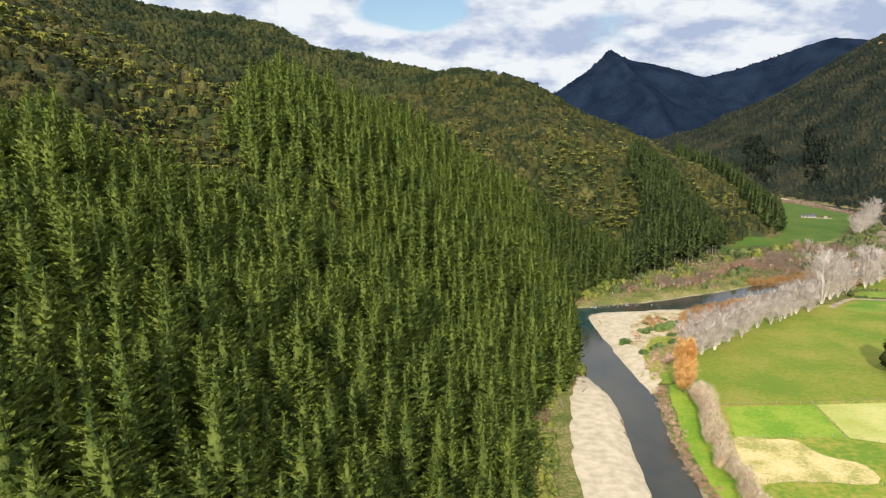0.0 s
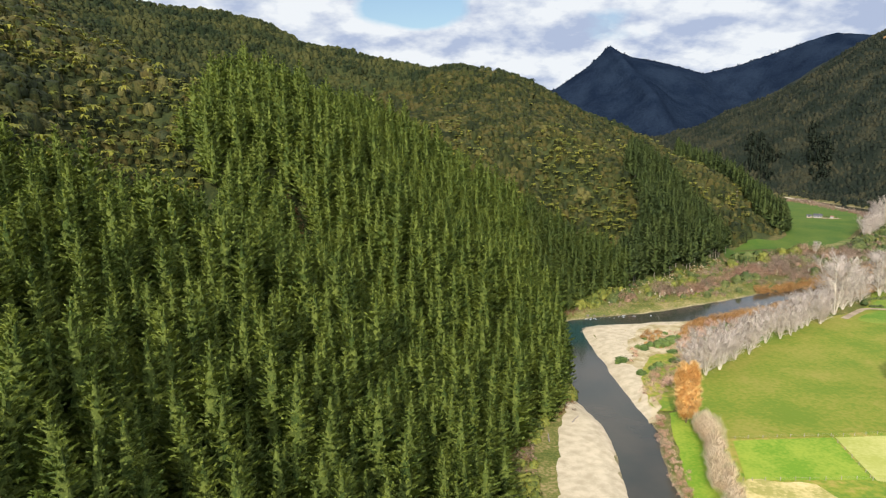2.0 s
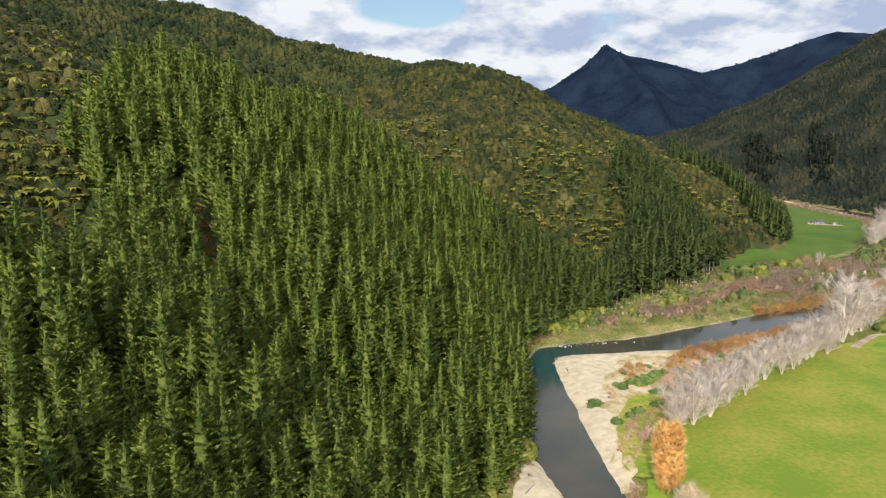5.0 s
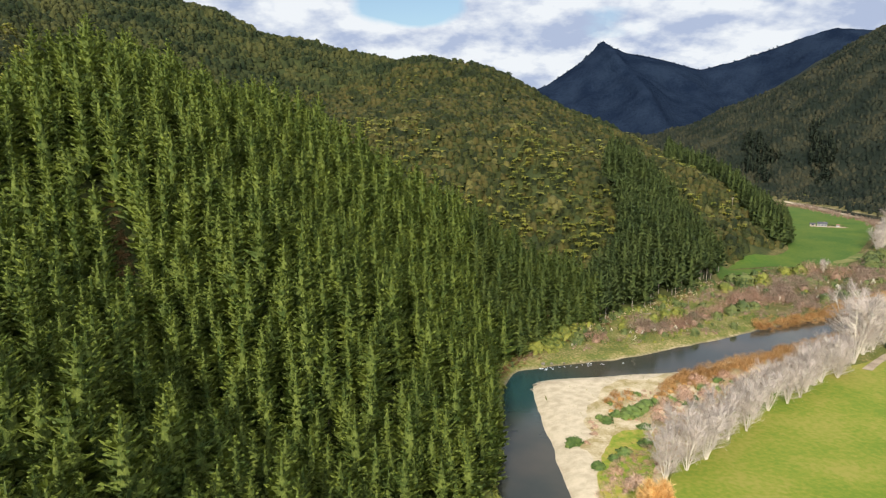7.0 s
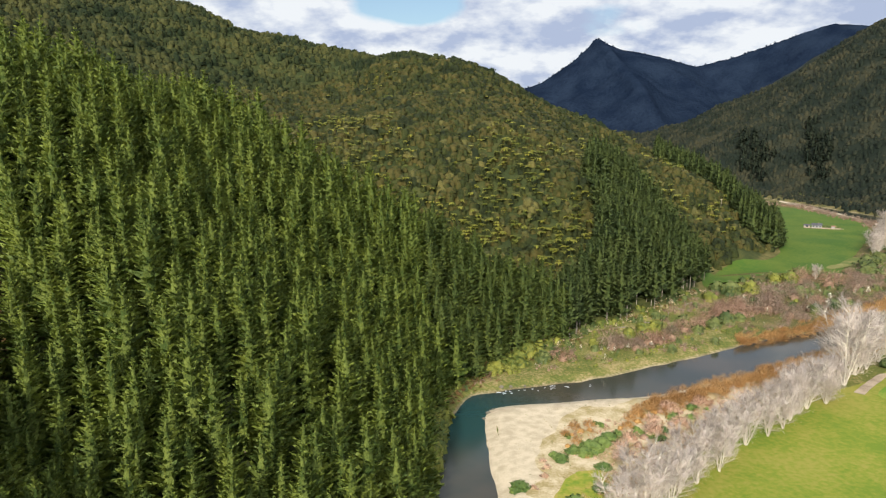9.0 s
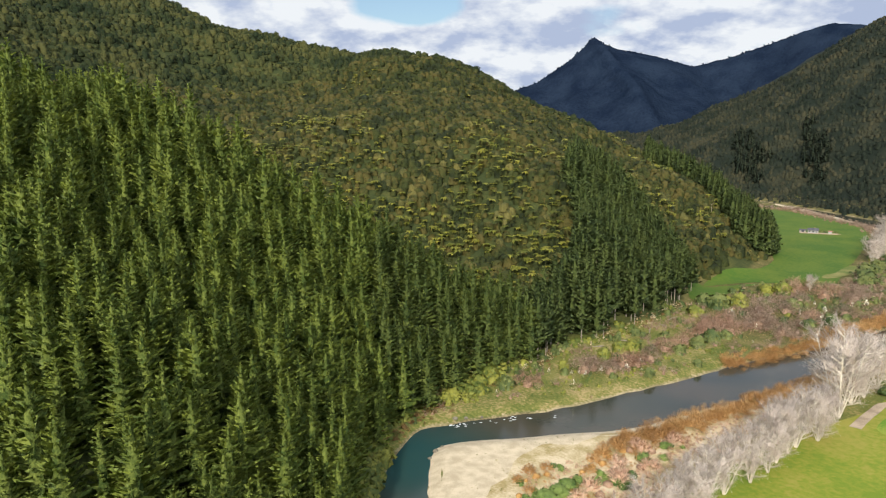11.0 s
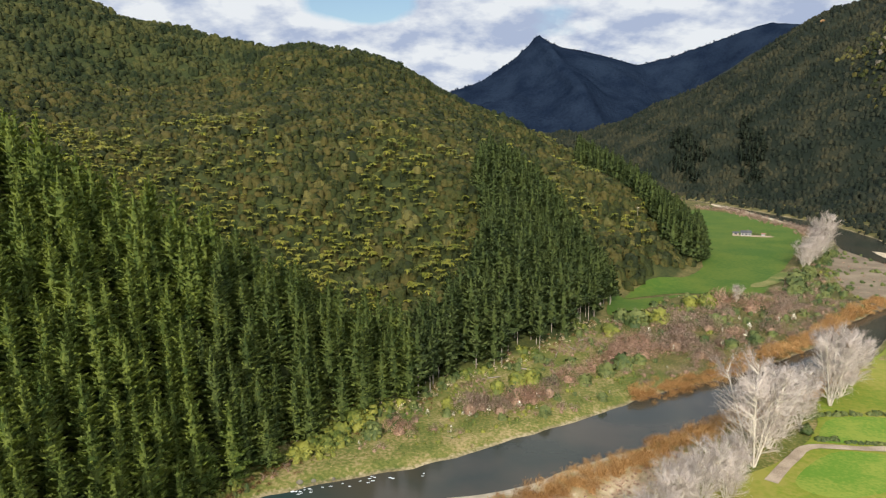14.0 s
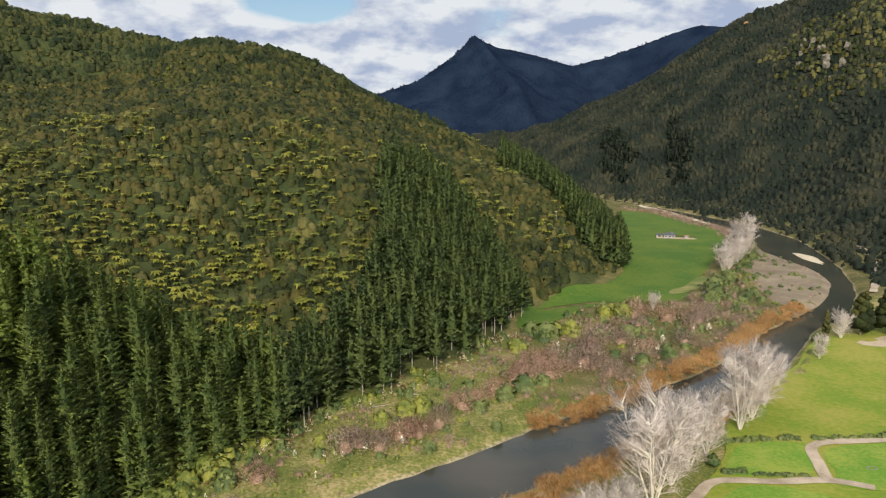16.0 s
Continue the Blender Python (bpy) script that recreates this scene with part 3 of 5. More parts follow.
_c = rounded(BANK_LEFT, 5)
_e = rounded(BANK_RIGHT, 5)
k = 160
_c = np.array([_c[int(i)] for i in np.linspace(0, len(_c) - 1, k)])
_e = np.array([_e[int(i)] for i in np.linspace(0, len(_e) - 1, k)])
_over = unit(_c - _e) * 7
_v = np.stack([_c + _over, (_c + _e) / 2, _e - _over], 1).reshape(-1, 2)
_q = np.concatenate([np.array([(i * 3 + j, i * 3 + j + 1, i * 3 + j + 4, i * 3 + j + 3) for j in (0, 1)]) for i in range(k - 1)])
river = new("river", mesh_of("river", np.c_[_v, np.zeros(len(_v))], _q, [WATER], smooth=True))
tagged(river, "slow grey-brown river winding through the valley", "river", kind="structure")


def sheet(name, outline, material, label, lift=0.06, dome=None, step=4.0, wob=0.6, category="paddock"):
    """A patch of ground cover with a slightly wavering edge, lying on the ground or heaped up as a bar."""
    line = rounded(outline, 3.0, True) if wob else outline
    xs = np.array([p[0] for p in line])
    ys = np.array([p[1] for p in line])
    if wob:
        xs = xs + wob * waves(xs, ys, 8, 2, 21)
        ys = ys + wob * waves(xs, ys, 8, 2, 22)
    bm = bmesh.new()
    edge = [bm.verts.new((x, y, 0)) for x, y in zip(xs, ys)]
    bm.faces.new(edge)
    for axis, lo, hi in ((0, xs.min(), xs.max()), (1, ys.min(), ys.max())):
        for c in np.arange(lo + step, hi, step):
            co, no = [0, 0, 0], [0, 0, 0]
            co[axis], no[axis] = c, 1
            bmesh.ops.bisect_plane(bm, geom=bm.verts[:] + bm.edges[:] + bm.faces[:], plane_co=co, plane_no=no)
    vx = np.array([v.co.x for v in bm.verts])
    vy = np.array([v.co.y for v in bm.verts])
    if dome is None:
        vz = ground_at(vx, vy) + lift
    else:
        rim = away(vx, vy, list(zip(xs, ys)), True)
        vz = -0.5 + dome * (1 - np.exp(-rim / 5.0)) + 0.05 * waves(vx, vy, 12, 3, 31)
        vz = np.maximum(vz, ground_at(vx, vy) + np.where(rim < 0.8, -0.1, 0.3))
    for v, z in zip(bm.verts, vz):
        v.co.z = z
    for f in bm.faces:
        f.smooth = True
        if f.normal.z < 0:
            f.normal_flip()
    ob = part(name, bm, material)
    return tagged(ob, label, category, kind="structure")


sheet("gravel_beach", [(36, 150), (40, 194), (44, 236), (50, 268), (57, 294), (63, 304), (67, 288), (69, 267), (66, 233), (62, 194), (54, 150)], GRAVEL,
      "pale dry gravel beach along the inside of the river bend", dome=1.9, category="gravel beach")
sheet("gravel_spit", [(84, 404), (92, 413), (114, 417), (157, 424), (182, 437), (178, 425), (150, 406), (128, 386), (108, 352), (101, 322), (93, 292), (86, 280),
                      (84, 300), (83, 344), (83, 372)], GRAVEL, "pale gravel spit with tufts of grass at the river bend", dome=2.2, category="gravel bar")
sheet("dry_spit", [(186, 440), (172, 430), (142, 413), (118, 400), (101, 370), (95, 335), (89, 300), (84, 282), (94, 287), (109, 311), (121, 329), (137, 350), (159, 374), (183, 395), (208, 412),
                   (226, 427), (212, 437)], DRY_SPIT, "dry straw-coloured grass and gravel on the spit", lift=0.36, wob=3.0, category="gravel bar")
sheet("spit_meadow", [(95, 286), (91, 298), (93, 318), (98, 334), (107, 350), (121, 352), (115, 330), (106, 308), (101, 292)], GRASS, "rough yellow-green grass at the edge of the spit", lift=0.46, wob=1.6, category="grass")
sheet("gravel_bar", [(397, 606), (430, 627), (473, 674), (493, 718), (497, 752), (500, 795), (472, 790), (430, 705), (405, 640)], GREY_GRAVEL,
      "grey-brown gravel bar beside the upper river", dome=2.6, category="gravel bar")
sheet("gravel_islet", [(522, 792), (510, 757), (514, 733), (530, 768)], GRAVEL, "small pale gravel islet in the river", dome=1.3, category="gravel bar")
sheet("gravel_bank", [(536, 880), (545, 968), (548, 1110), (530, 1110), (530, 968), (522, 890)], GRAVEL, "pale gravel bank beside the far river", dome=2.2, category="gravel bar")

FAR_PADDOCK = [(262, 640), (300, 650), (346, 642), (384, 690), (418, 735), (462, 795), (490, 840), (515, 890), (530, 930), (518, 1010), (487, 1062), (450, 990), (410, 893),
               (372, 798), (348, 726), (312, 684), (285, 668)]
sheet("valley_paddock", FAR_PADDOCK, FAR_GRASS, "deep green grass paddock below the bush hills", lift=0.25, step=12)
sheet("small_paddock", [(240, 600), (256, 606), (283, 632), (300, 646), (264, 637), (258, 655), (248, 630)], FAR_GRASS, "small green paddock beside the pine stand", lift=0.3, step=8)
BIG_FIELD = [(103, 262), (99, 277), (113, 314), (135, 347), (160, 374), (186, 397), (213, 414), (240, 427), (264, 446), (280, 470), (292, 487), (316, 503), (346, 528), (394, 564),
             (520, 560), (560, 420), (420, 260), (173, 266), (143, 262)]
sheet("straw_strip", [(352, 661), (360, 660), (374, 670), (385, 680), (402, 702), (397, 705), (382, 691), (370, 678), (358, 670)], DRY_STRIP, "dry straw-coloured strip in the valley paddock", lift=0.5, step=8)
sheet("river_paddock", BIG_FIELD, FIELD, "yellow-green pasture beside the river", lift=0.35, step=12, wob=0.3)
sheet("bank_grass", [(79, 150), (80.5, 190), (82, 212), (84, 232), (87.5, 252), (91, 270), (95, 284), (101, 284), (101, 268), (98, 250), (95, 230), (92, 205), (90, 190), (87, 150)], LIME_GRASS, "bright green grass between the river scrub and the willows", lift=0.3, wob=1.0, step=6, category="grass")
sheet("green_strip_paddock", [(108, 259), (143, 261), (139, 231.5), (101, 231.5)], LIME_GRASS, "bright green grazing strip", lift=0.27, wob=0, step=8)
sheet("grazed_paddock", [(144, 261.5), (220, 266), (330, 240), (300, 160), (200, 205), (140, 231)], PALE_GRASS, "closely grazed pale green paddock", lift=0.27, wob=0, step=12)
sheet("straw_paddock", [(99, 230), (112, 230), (120, 229), (124, 219), (134, 211), (131, 200), (112, 201), (92, 203)], STRAW, "straw-coloured dry paddock", lift=0.33, wob=0.7, step=8)
sheet("lower_paddock", [(102, 264), (178, 268), (330, 245), (300, 158), (280, 60), (92, 60), (89, 180), (93, 203), (98, 232)], GRASS, "green paddock with a post fence", lift=0.2, wob=0.2, step=12)
sheet("lawn", [(263, 441), (278, 458), (299, 455), (290, 438.5), (284, 436), (266, 439)], LUSH, "smooth mown green lawn beside the track", lift=0.43, wob=0.15, category="lawn")
sheet("lawn", [(306, 451), (345, 446), (350, 415), (296, 425), (296, 436)], LUSH, "smooth mown green lawn beside the track", lift=0.43, wob=0.15, category="lawn")
sheet("lawn", [(262, 432), (280, 427.5), (285, 415), (250, 405), (240, 415)], LUSH, "smooth mown green lawn beside the track", lift=0.43, wob=0.15, category="lawn")
sheet("bare_yard", [(398, 545), (402, 556), (470, 562), (480, 530), (430, 540)], BARE_EARTH, "bare brown earth yard under the trees", lift=0.42, category="yard")


def track(name, line, width, material, label, lift=0.7):
    pts = np.array(rounded(line, 2.5))
    way = unit(np.gradient(pts, axis=0))
    side = np.c_[-way[:, 1], way[:, 0]]
    wd = width * (1 + 0.12 * waves(pts[:, 0], pts[:, 1], 7, 2, 41))[:, None] / 2
    rows = np.stack([pts + side * wd, pts, pts - side * wd], 1).reshape(-1, 2)
    q = np.concatenate([[(i * 3 + j, i * 3 + j + 3, i * 3 + j + 4, i * 3 + j + 1) for j in (0, 1)] for i in range(len(pts) - 1)])
    ob = new(name, mesh_of(name, np.c_[rows, ground_at(rows[:, 0], rows[:, 1]) + lift], q, [material], smooth=True))
    return tagged(ob, label, "track", kind="structure")


track("farm_track", [(233, 416), (240, 423), (248, 430), (258, 437), (275, 433.5), (290, 431.5), (300, 425)], 3.6, TRACK, "pale gravel farm track beside the bare poplars", 0.52)
track("farm_track", [(290, 431.5), (294, 441), (302, 454), (325, 453.5), (360, 449)], 3.6, TRACK, "pale gravel farm track between the lawns", 0.55)
track("hill_road", [(475, 640), (500, 668), (525, 700), (552, 735), (580, 785)], 4.5, TRACK, "narrow gravel road along the foot of the hill", 0.8)


# ---- plants: shapes ----
def pine_shape(seed, whorls=17, arms=6, sprays=6, height=25.0, reach=5.8, bare=0.04, size=1.0, core=0.44):
    """A plantation pine: a leader above whorls of rising branches, each clothed in short tufts of needles."""
    rng = np.random.default_rng(seed)
    up = np.array([0, 0, 1.0])
    start, way, length, width, face = [], [], [], [], []

    def wide(h):
        deep = max(height * 0.985 - h, 0)
        return reach * math.tanh(0.37 * deep / reach) + 0.12

    for i in range(whorls):
        f = i / (whorls - 1)
        h = height * (bare + (0.955 - bare) * f)
        n = arms if f < 0.8 else max(3, arms - 2)
        turn = rng.uniform(0, 6.28)
        whorl = rng.uniform(0.86, 1.1)
        for j in range(n):
            a = turn + (j + rng.uniform(-0.3, 0.3)) * 6.283 / n
            rr = wide(h) * whorl * rng.uniform(0.74, 1.15)
            flat, side = np.array([math.cos(a), math.sin(a), 0]), np.array([-math.sin(a), math.cos(a), 0])
            rise = 0.12 + 0.5 * f ** 1.5 + rng.uniform(-0.12, 0.12)
            root = np.array([0, 0, h + rng.uniform(-0.4, 0.4) * height / whorls])
            tip = flat * rr + up * rise * rr
            start.append(root + tip * 0.2)
            way.append(unit(tip + 0.12 * rr * up))
            length.append(np.linalg.norm(tip) * 0.85)
            width.append((0.75 + 0.34 * rr) * size)
            face.append(unit(0.75 * flat + 0.55 * up))
            k = sprays if rr > 1.0 else max(3, sprays // 2)
            s = np.linspace(0.36, 1.0, k) + rng.uniform(-0.06, 0.06, k)
            hand = np.where(np.arange(k) % 2 == 0, 1.0, -1.0) * rng.uniform(0.2, 1.0, k) * (1.25 - 0.75 * s)
            ln = (0.75 + 0.16 * rr) * rng.uniform(0.65, 1.25, k) * size
            start.extend(root + tip * s[:, None] * 0.92 + up * (0.1 * rr * s ** 2)[:, None])
            way.extend(unit(flat * 0.85 + 0.9 * side * hand[:, None] + up * rng.uniform(0.2, 1.0, k)[:, None]))
            length.extend(ln)
            width.extend(ln * rng.uniform(0.5, 0.8, k))
            face.extend(unit(0.8 * flat + 0.3 * side * hand[:, None] + 0.5 * up + 0.32 * rng.normal(size=(k, 3))))
    for lean, z, ln in ((0.02, 0.92, 0.09), (-0.05, 0.93, 0.05), (0.08, 0.9, 0.05)):
        start.append(np.array([0, 0, height * z]))
        way.append(unit(np.array([lean, -lean, 1.0])))
        length.append(height * ln)
        width.append(0.36)
        face.append(unit(np.array([lean * 20, -1, 0.6])))
    pieces = [blades(np.array(start), np.array(way), np.array(length), np.array(width), rng, np.array(face), tumble=1.1)]
    levels, seg, v, n = 6, 5, [], []
    for i in range(levels):
        h = height * (bare + (0.92 - bare) * i / (levels - 1))
        r = wide(h) * (0.25 if i == 0 else core)
        for j in range(seg):
            a = (j + 0.5 * (i % 2)) * 6.283 / seg
            d = np.array([math.cos(a), math.sin(a), 0])
            v.append(d * r * rng.uniform(0.6, 1.1) + np.array([0, 0, h + rng.uniform(-0.4, 0.4)]))
            n.append(0.85 * d + np.array([0, 0, 0.5]))
    f = []
    for i in range(levels - 1):
        for j in range(seg):
            a, b = i * seg + j, i * seg + (j + 1) % seg
            f += [(a, b, b + seg), (a, b + seg, a + seg)]
    crown = join(pieces + [(np.array(v), np.array(f), unit(np.array(n)), np.ones(len(f), int))])
    trunk = tube([(0, 0, -1.5), (0.05, 0, height * 0.35), (0, 0.05, height * 0.6)], [0.24, 0.17, 0.08], 4, 2)
    return crown, trunk


def inner(radius, high, segments, rng, peak=0.95, rings=((0.72, 0.72), (-0.25, 1.0))):
    """The close inner crown of a bush, from its top down into the ground."""
    v = [np.array([rng.uniform(-0.2, 0.2) * radius, rng.uniform(-0.2, 0.2) * radius, high * peak])]
    for up, out in rings:
        for j in range(segments):
            a = (j + rng.uniform(-0.3, 0.3)) * 6.283 / segments
            r = radius * out * rng.uniform(0.7, 1.15)
            v.append(np.array([math.cos(a) * r, math.sin(a) * r, high * up * rng.uniform(0.85, 1.15)]))
    f = [(0, 1 + j, 1 + (j + 1) % segments) for j in range(segments)]
    for j in range(segments):
        a, b = 1 + j, 1 + (j + 1) % segments
        f += [(a, a + segments, b), (b, a + segments, b + segments)]
    v = np.array(v)
    return v, np.array(f), unit(v * np.array([1, 1, 0.5]) + np.array([0, 0, 0.2 * high])), np.ones(len(f), int)


def bush_shape(seed, leaves=36, size=0.8, radius=2.7, high=4.2, lumps=3, core=5, number=0):
    """A broad-leaved crown: rounded leafy lumps of several heights with loose leaves round them."""
    rng = np.random.default_rng(seed)
    turn = rng.uniform(0, 6.28)
    pieces, centre, rad, tall = [], [], [], []
    for i in range(lumps):
        a = turn + i * 6.283 / lumps + rng.uniform(-0.4, 0.4)
        off = radius * rng.uniform(0.25, 0.5) if i else radius * 0.1
        centre.append((math.cos(a) * off, math.sin(a) * off, 0))
        rad.append(radius * (rng.uniform(0.5, 0.72) if i else 0.74))
        tall.append(high * (rng.uniform(0.5, 0.85) if i else 1.0))
        v, f, n, k = inner(rad[-1], tall[-1], core, rng)
        pieces.append((v + np.array(centre[-1]), f, n, k * number))
    centre, rad, tall = np.array(centre), np.array(rad), np.array(tall)
    who = rng.integers(lumps, size=leaves)
    d = unit(rng.normal(size=(leaves, 3)) * np.array([1, 1, 0.7]) + np.array([0, 0, 0.5]))
    d[:, 2] = np.abs(d[:, 2])
    at = centre[who] + d * np.c_[rad, rad, tall * 0.5][who] * rng.uniform(0.85, 1.12, (leaves, 1)) + np.c_[rad * 0, rad * 0, tall * 0.45][who]
    face = unit(d + np.array([0, 0, 0.45]) + 0.3 * rng.normal(size=(leaves, 3)))
    way = unit(np.cross(face, rng.normal(size=(leaves, 3))) + 0.35 * rng.normal(size=(leaves, 3)))
    ln = rng.uniform(0.9, 1.7, leaves) * size
    pieces.append(blades(at - way * ln[:, None] * 0.4, way, ln, ln * 1.0, rng, face))
    return join(pieces)


def fern_shape(seed, fronds=10, radius=2.7, high=3.8):
    """A tree fern: a slender stem and one flat rosette of arching fronds."""
    rng = np.random.default_rng(seed)
    pieces = [tube([(0, 0, -2.5), (0.1, 0, high)], [0.16, 0.14], 3, 1)]
    for i in range(fronds):
        a = (i + rng.uniform(-0.3, 0.3)) * 6.283 / fronds
        out, side = np.array([math.cos(a), math.sin(a), 0]), np.array([-math.sin(a), math.cos(a), 0])
        r = radius * rng.uniform(0.75, 1.1)
        dip, arch = rng.uniform(-0.8, 0.55), rng.uniform(0.1, 0.6)
        v = []
        for s, w, z in ((0.02, 0.1, 0.0), (0.5, 0.7, arch), (1.0, 0.06, -0.1 + dip)):
            p = out * r * s + np.array([0, 0, high + z])
            v += [p + side * w, p - side * w]
        f = np.array([(0, 1, 3), (0, 3, 2), (2, 3, 5), (2, 5, 4)])
        n = np.tile(unit(out * 0.25 + np.array([0, 0, 1.0])), (6, 1))
        pieces.append((np.array(v), f, n, np.zeros(4, int)))
    return join(pieces)


def twig_shape(seed, twigs=150, radius=1.8, high=3.2, width=0.1, upright=0.5, core=6, lumps=4, inside=0.45, stretch=1.0):
    """A leafless shrub: rounded masses of fine twigs round a thicket of stems, its second material darkened for inner
    shade.
    """
    rng = np.random.default_rng(seed)
    centre = rng.normal(size=(lumps, 3)) * np.array([radius * 0.36, radius * 0.36, 0]) + np.array([0, 0, high * 0.24])
    who = rng.integers(lumps, size=twigs)
    d = rng.normal(size=(twigs, 3))
    d[:, 2] = np.abs(d[:, 2]) * 0.8 - 0.12 + upright * 0.6
    d = unit(d)
    size = np.array([radius * 0.72, radius * 0.72, high * 0.62])
    start = centre[who] + d * size * rng.uniform(inside, 1.0, (twigs, 1))
    way = unit(d + rng.normal(size=(twigs, 3)) * 0.35 + np.array([0, 0, 0.25]))
    face = unit(d + np.array([0, 0, 0.4]) + 0.3 * rng.normal(size=(twigs, 3)))
    pieces = [blades(start, way, rng.uniform(0.08, 0.22, twigs) * high * stretch, rng.uniform(0.6, 1.4, twigs) * width, rng, face)]
    if core:
        pieces.append(inner(radius * 0.42, high * 0.34, core, rng, 1.0, ((0.62, 0.8), (-0.55, 0.95))))
    return join(pieces)


def bare_tree(seed, height=18.0, spread=0.5, stems=7, arms=27, twigs=32, width=0.045, low=0.1, rise=(0.15, 0.95)):
    """A leafless poplar: steep stems, upswept limbs and fine twigs. Returns stem and twig arrays."""
    rng = np.random.default_rng(seed)
    wood, at, way, ln = [], [], [], []
    for i in range(stems):
        a = i * 6.283 / stems + rng.uniform(-0.5, 0.5)
        lean = rng.uniform(0.25, 0.8) * spread if i else 0.04
        top = height * rng.uniform(0.78, 1.0) if i else height
        s = np.linspace(0, 1, 6)
        path = np.c_[np.cos(a) * lean * top * s ** 0.95, np.sin(a) * lean * top * s ** 0.95, -0.8 + (top + 0.8) * s] + rng.normal(size=(6, 3)) * 0.18 * s[:, None]
        wood.append(tube(path, 0.165 * (1 - s) ** 0.8 * (1.25 if i == 0 else 0.85) + 0.03, 5, 0))
        for j in range(arms):
            f = rng.uniform(0.9, 0.98) if j < 4 else rng.uniform(low, 1.0) ** 0.8
            base = np.array([np.interp(f, s, path[:, k]) for k in range(3)])
            b = rng.uniform(0, 6.283)
            out = unit(np.array([math.cos(b) * 0.75 + math.cos(a) * 0.4 * bool(i), math.sin(b) * 0.75 + math.sin(a) * 0.4 * bool(i), rng.uniform(*rise)]))
            reach = height * rng.uniform(0.16, 0.3) * (1.15 - 0.6 * f)
            q = np.linspace(0, 1, 4)
            limb = base + out * reach * q[:, None] + np.array([0, 0, 0.18 * reach]) * (q ** 2)[:, None] + rng.normal(size=(4, 3)) * 0.1 * q[:, None]
            wood.append(tube(limb, 0.085 * (1 - q) + 0.022, 3, 0))
            t = rng.uniform(0.25, 1.0, twigs)
            at.append(np.stack([np.interp(t, q, limb[:, k]) for k in range(3)], 1))
            way.append(unit(out * 0.8 + rng.normal(size=(twigs, 3)) * 0.5 + np.array([0, 0, 0.35])))
            ln.append(rng.uniform(0.9, 2.4, twigs))
    at, way, ln = np.concatenate(at), np.concatenate(way), np.concatenate(ln)
    k = len(at)
    face = unit(at - np.array([0, 0, height * 0.35]) + rng.normal(size=(k, 3)) * 2)
    fine = blades(at, way, ln, np.full(k, width), rng, face)
    fine2 = blades(at + way * (ln * 0.5)[:, None], unit(way + rng.normal(size=(k, 3)) * 0.6), ln * 0.6, np.full(k, width), rng, face)
    return join(wood), join([fine, fine2])


# ---- plants: where they stand ----
def spread(poly, gap, seed, jitter=0.32, rows=True):
    """Points about gap metres apart inside a polygon."""
    rng = np.random.default_rng(seed)
    p = np.array(poly)
    lo, hi = p.min(0), p.max(0)
    xs, ys = np.meshgrid(np.arange(lo[0], hi[0], gap), np.arange(lo[1], hi[1], gap * 0.9))
    xs = xs + (np.arange(xs.shape[0]) % 2)[:, None] * gap / 2
    xs, ys = xs.ravel(), ys.ravel()
    xs, ys = xs + rng.normal(size=xs.shape) * gap * jitter, ys + rng.normal(size=ys.shape) * gap * jitter
    keep = inside(xs, ys, poly)
    return xs[keep], ys[keep]


def along(line, gap, width, seed):
    rg = np.random.default_rng(seed)
    p = np.array(rounded(line, gap))
    n = len(p)
    return p[:, 0] + rg.normal(size=n) * width, p[:, 1] + rg.normal(size=n) * width


def rows_of(x, y, seed, size=(0.85, 1.15), tall=(0.9, 1.1), sink=0.0):
    rng = np.random.default_rng(seed)
    n = len(x)
    return np.c_[x, y, ground_at(x, y) - sink, rng.uniform(*size, n), rng.uniform(0, 6.283, n), rng.uniform(*tall, n)]


def stuff(name, variants, places, material, label, category):
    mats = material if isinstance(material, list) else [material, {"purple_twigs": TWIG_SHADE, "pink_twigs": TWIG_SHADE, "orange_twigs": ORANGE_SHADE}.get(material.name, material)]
    ob = new(name, planted(name, scatter(variants, places), mats))
    return tagged(ob, label, category, kind="stuff")


PINE_ONE = [(6, 78), (13, 120), (25, 194), (37, 253), (54, 286), (64, 330), (65, 380), (67, 401), (80, 431), (97, 457), (128, 480), (128, 508), (100, 522), (60, 514), (20, 488), (-35, 482),
            (-90, 452), (-108, 400), (-104, 345), (-86, 326), (-70, 300), (-66, 270), (-82, 236), (-100, 214), (-150, 222), (-62, 78)]
PINE_TWO = [(128, 480), (146, 506), (167, 519), (191, 541), (231, 584), (250, 628), (240, 680), (208, 722), (184, 704), (172, 667), (174, 610), (160, 566), (140, 535), (128, 508)]
PINE_THREE = [(354, 737), (334, 722), (320, 742), (318, 790), (316, 850), (317, 915), (312, 960), (322, 1000), (352, 1004), (362, 935), (380, 880), (380, 815), (366, 760)]
CLEARED = [(-69, 350), (-62, 354), (-53, 342), (-45, 329), (-36, 318), (-41, 315), (-51, 324), (-60, 336)]

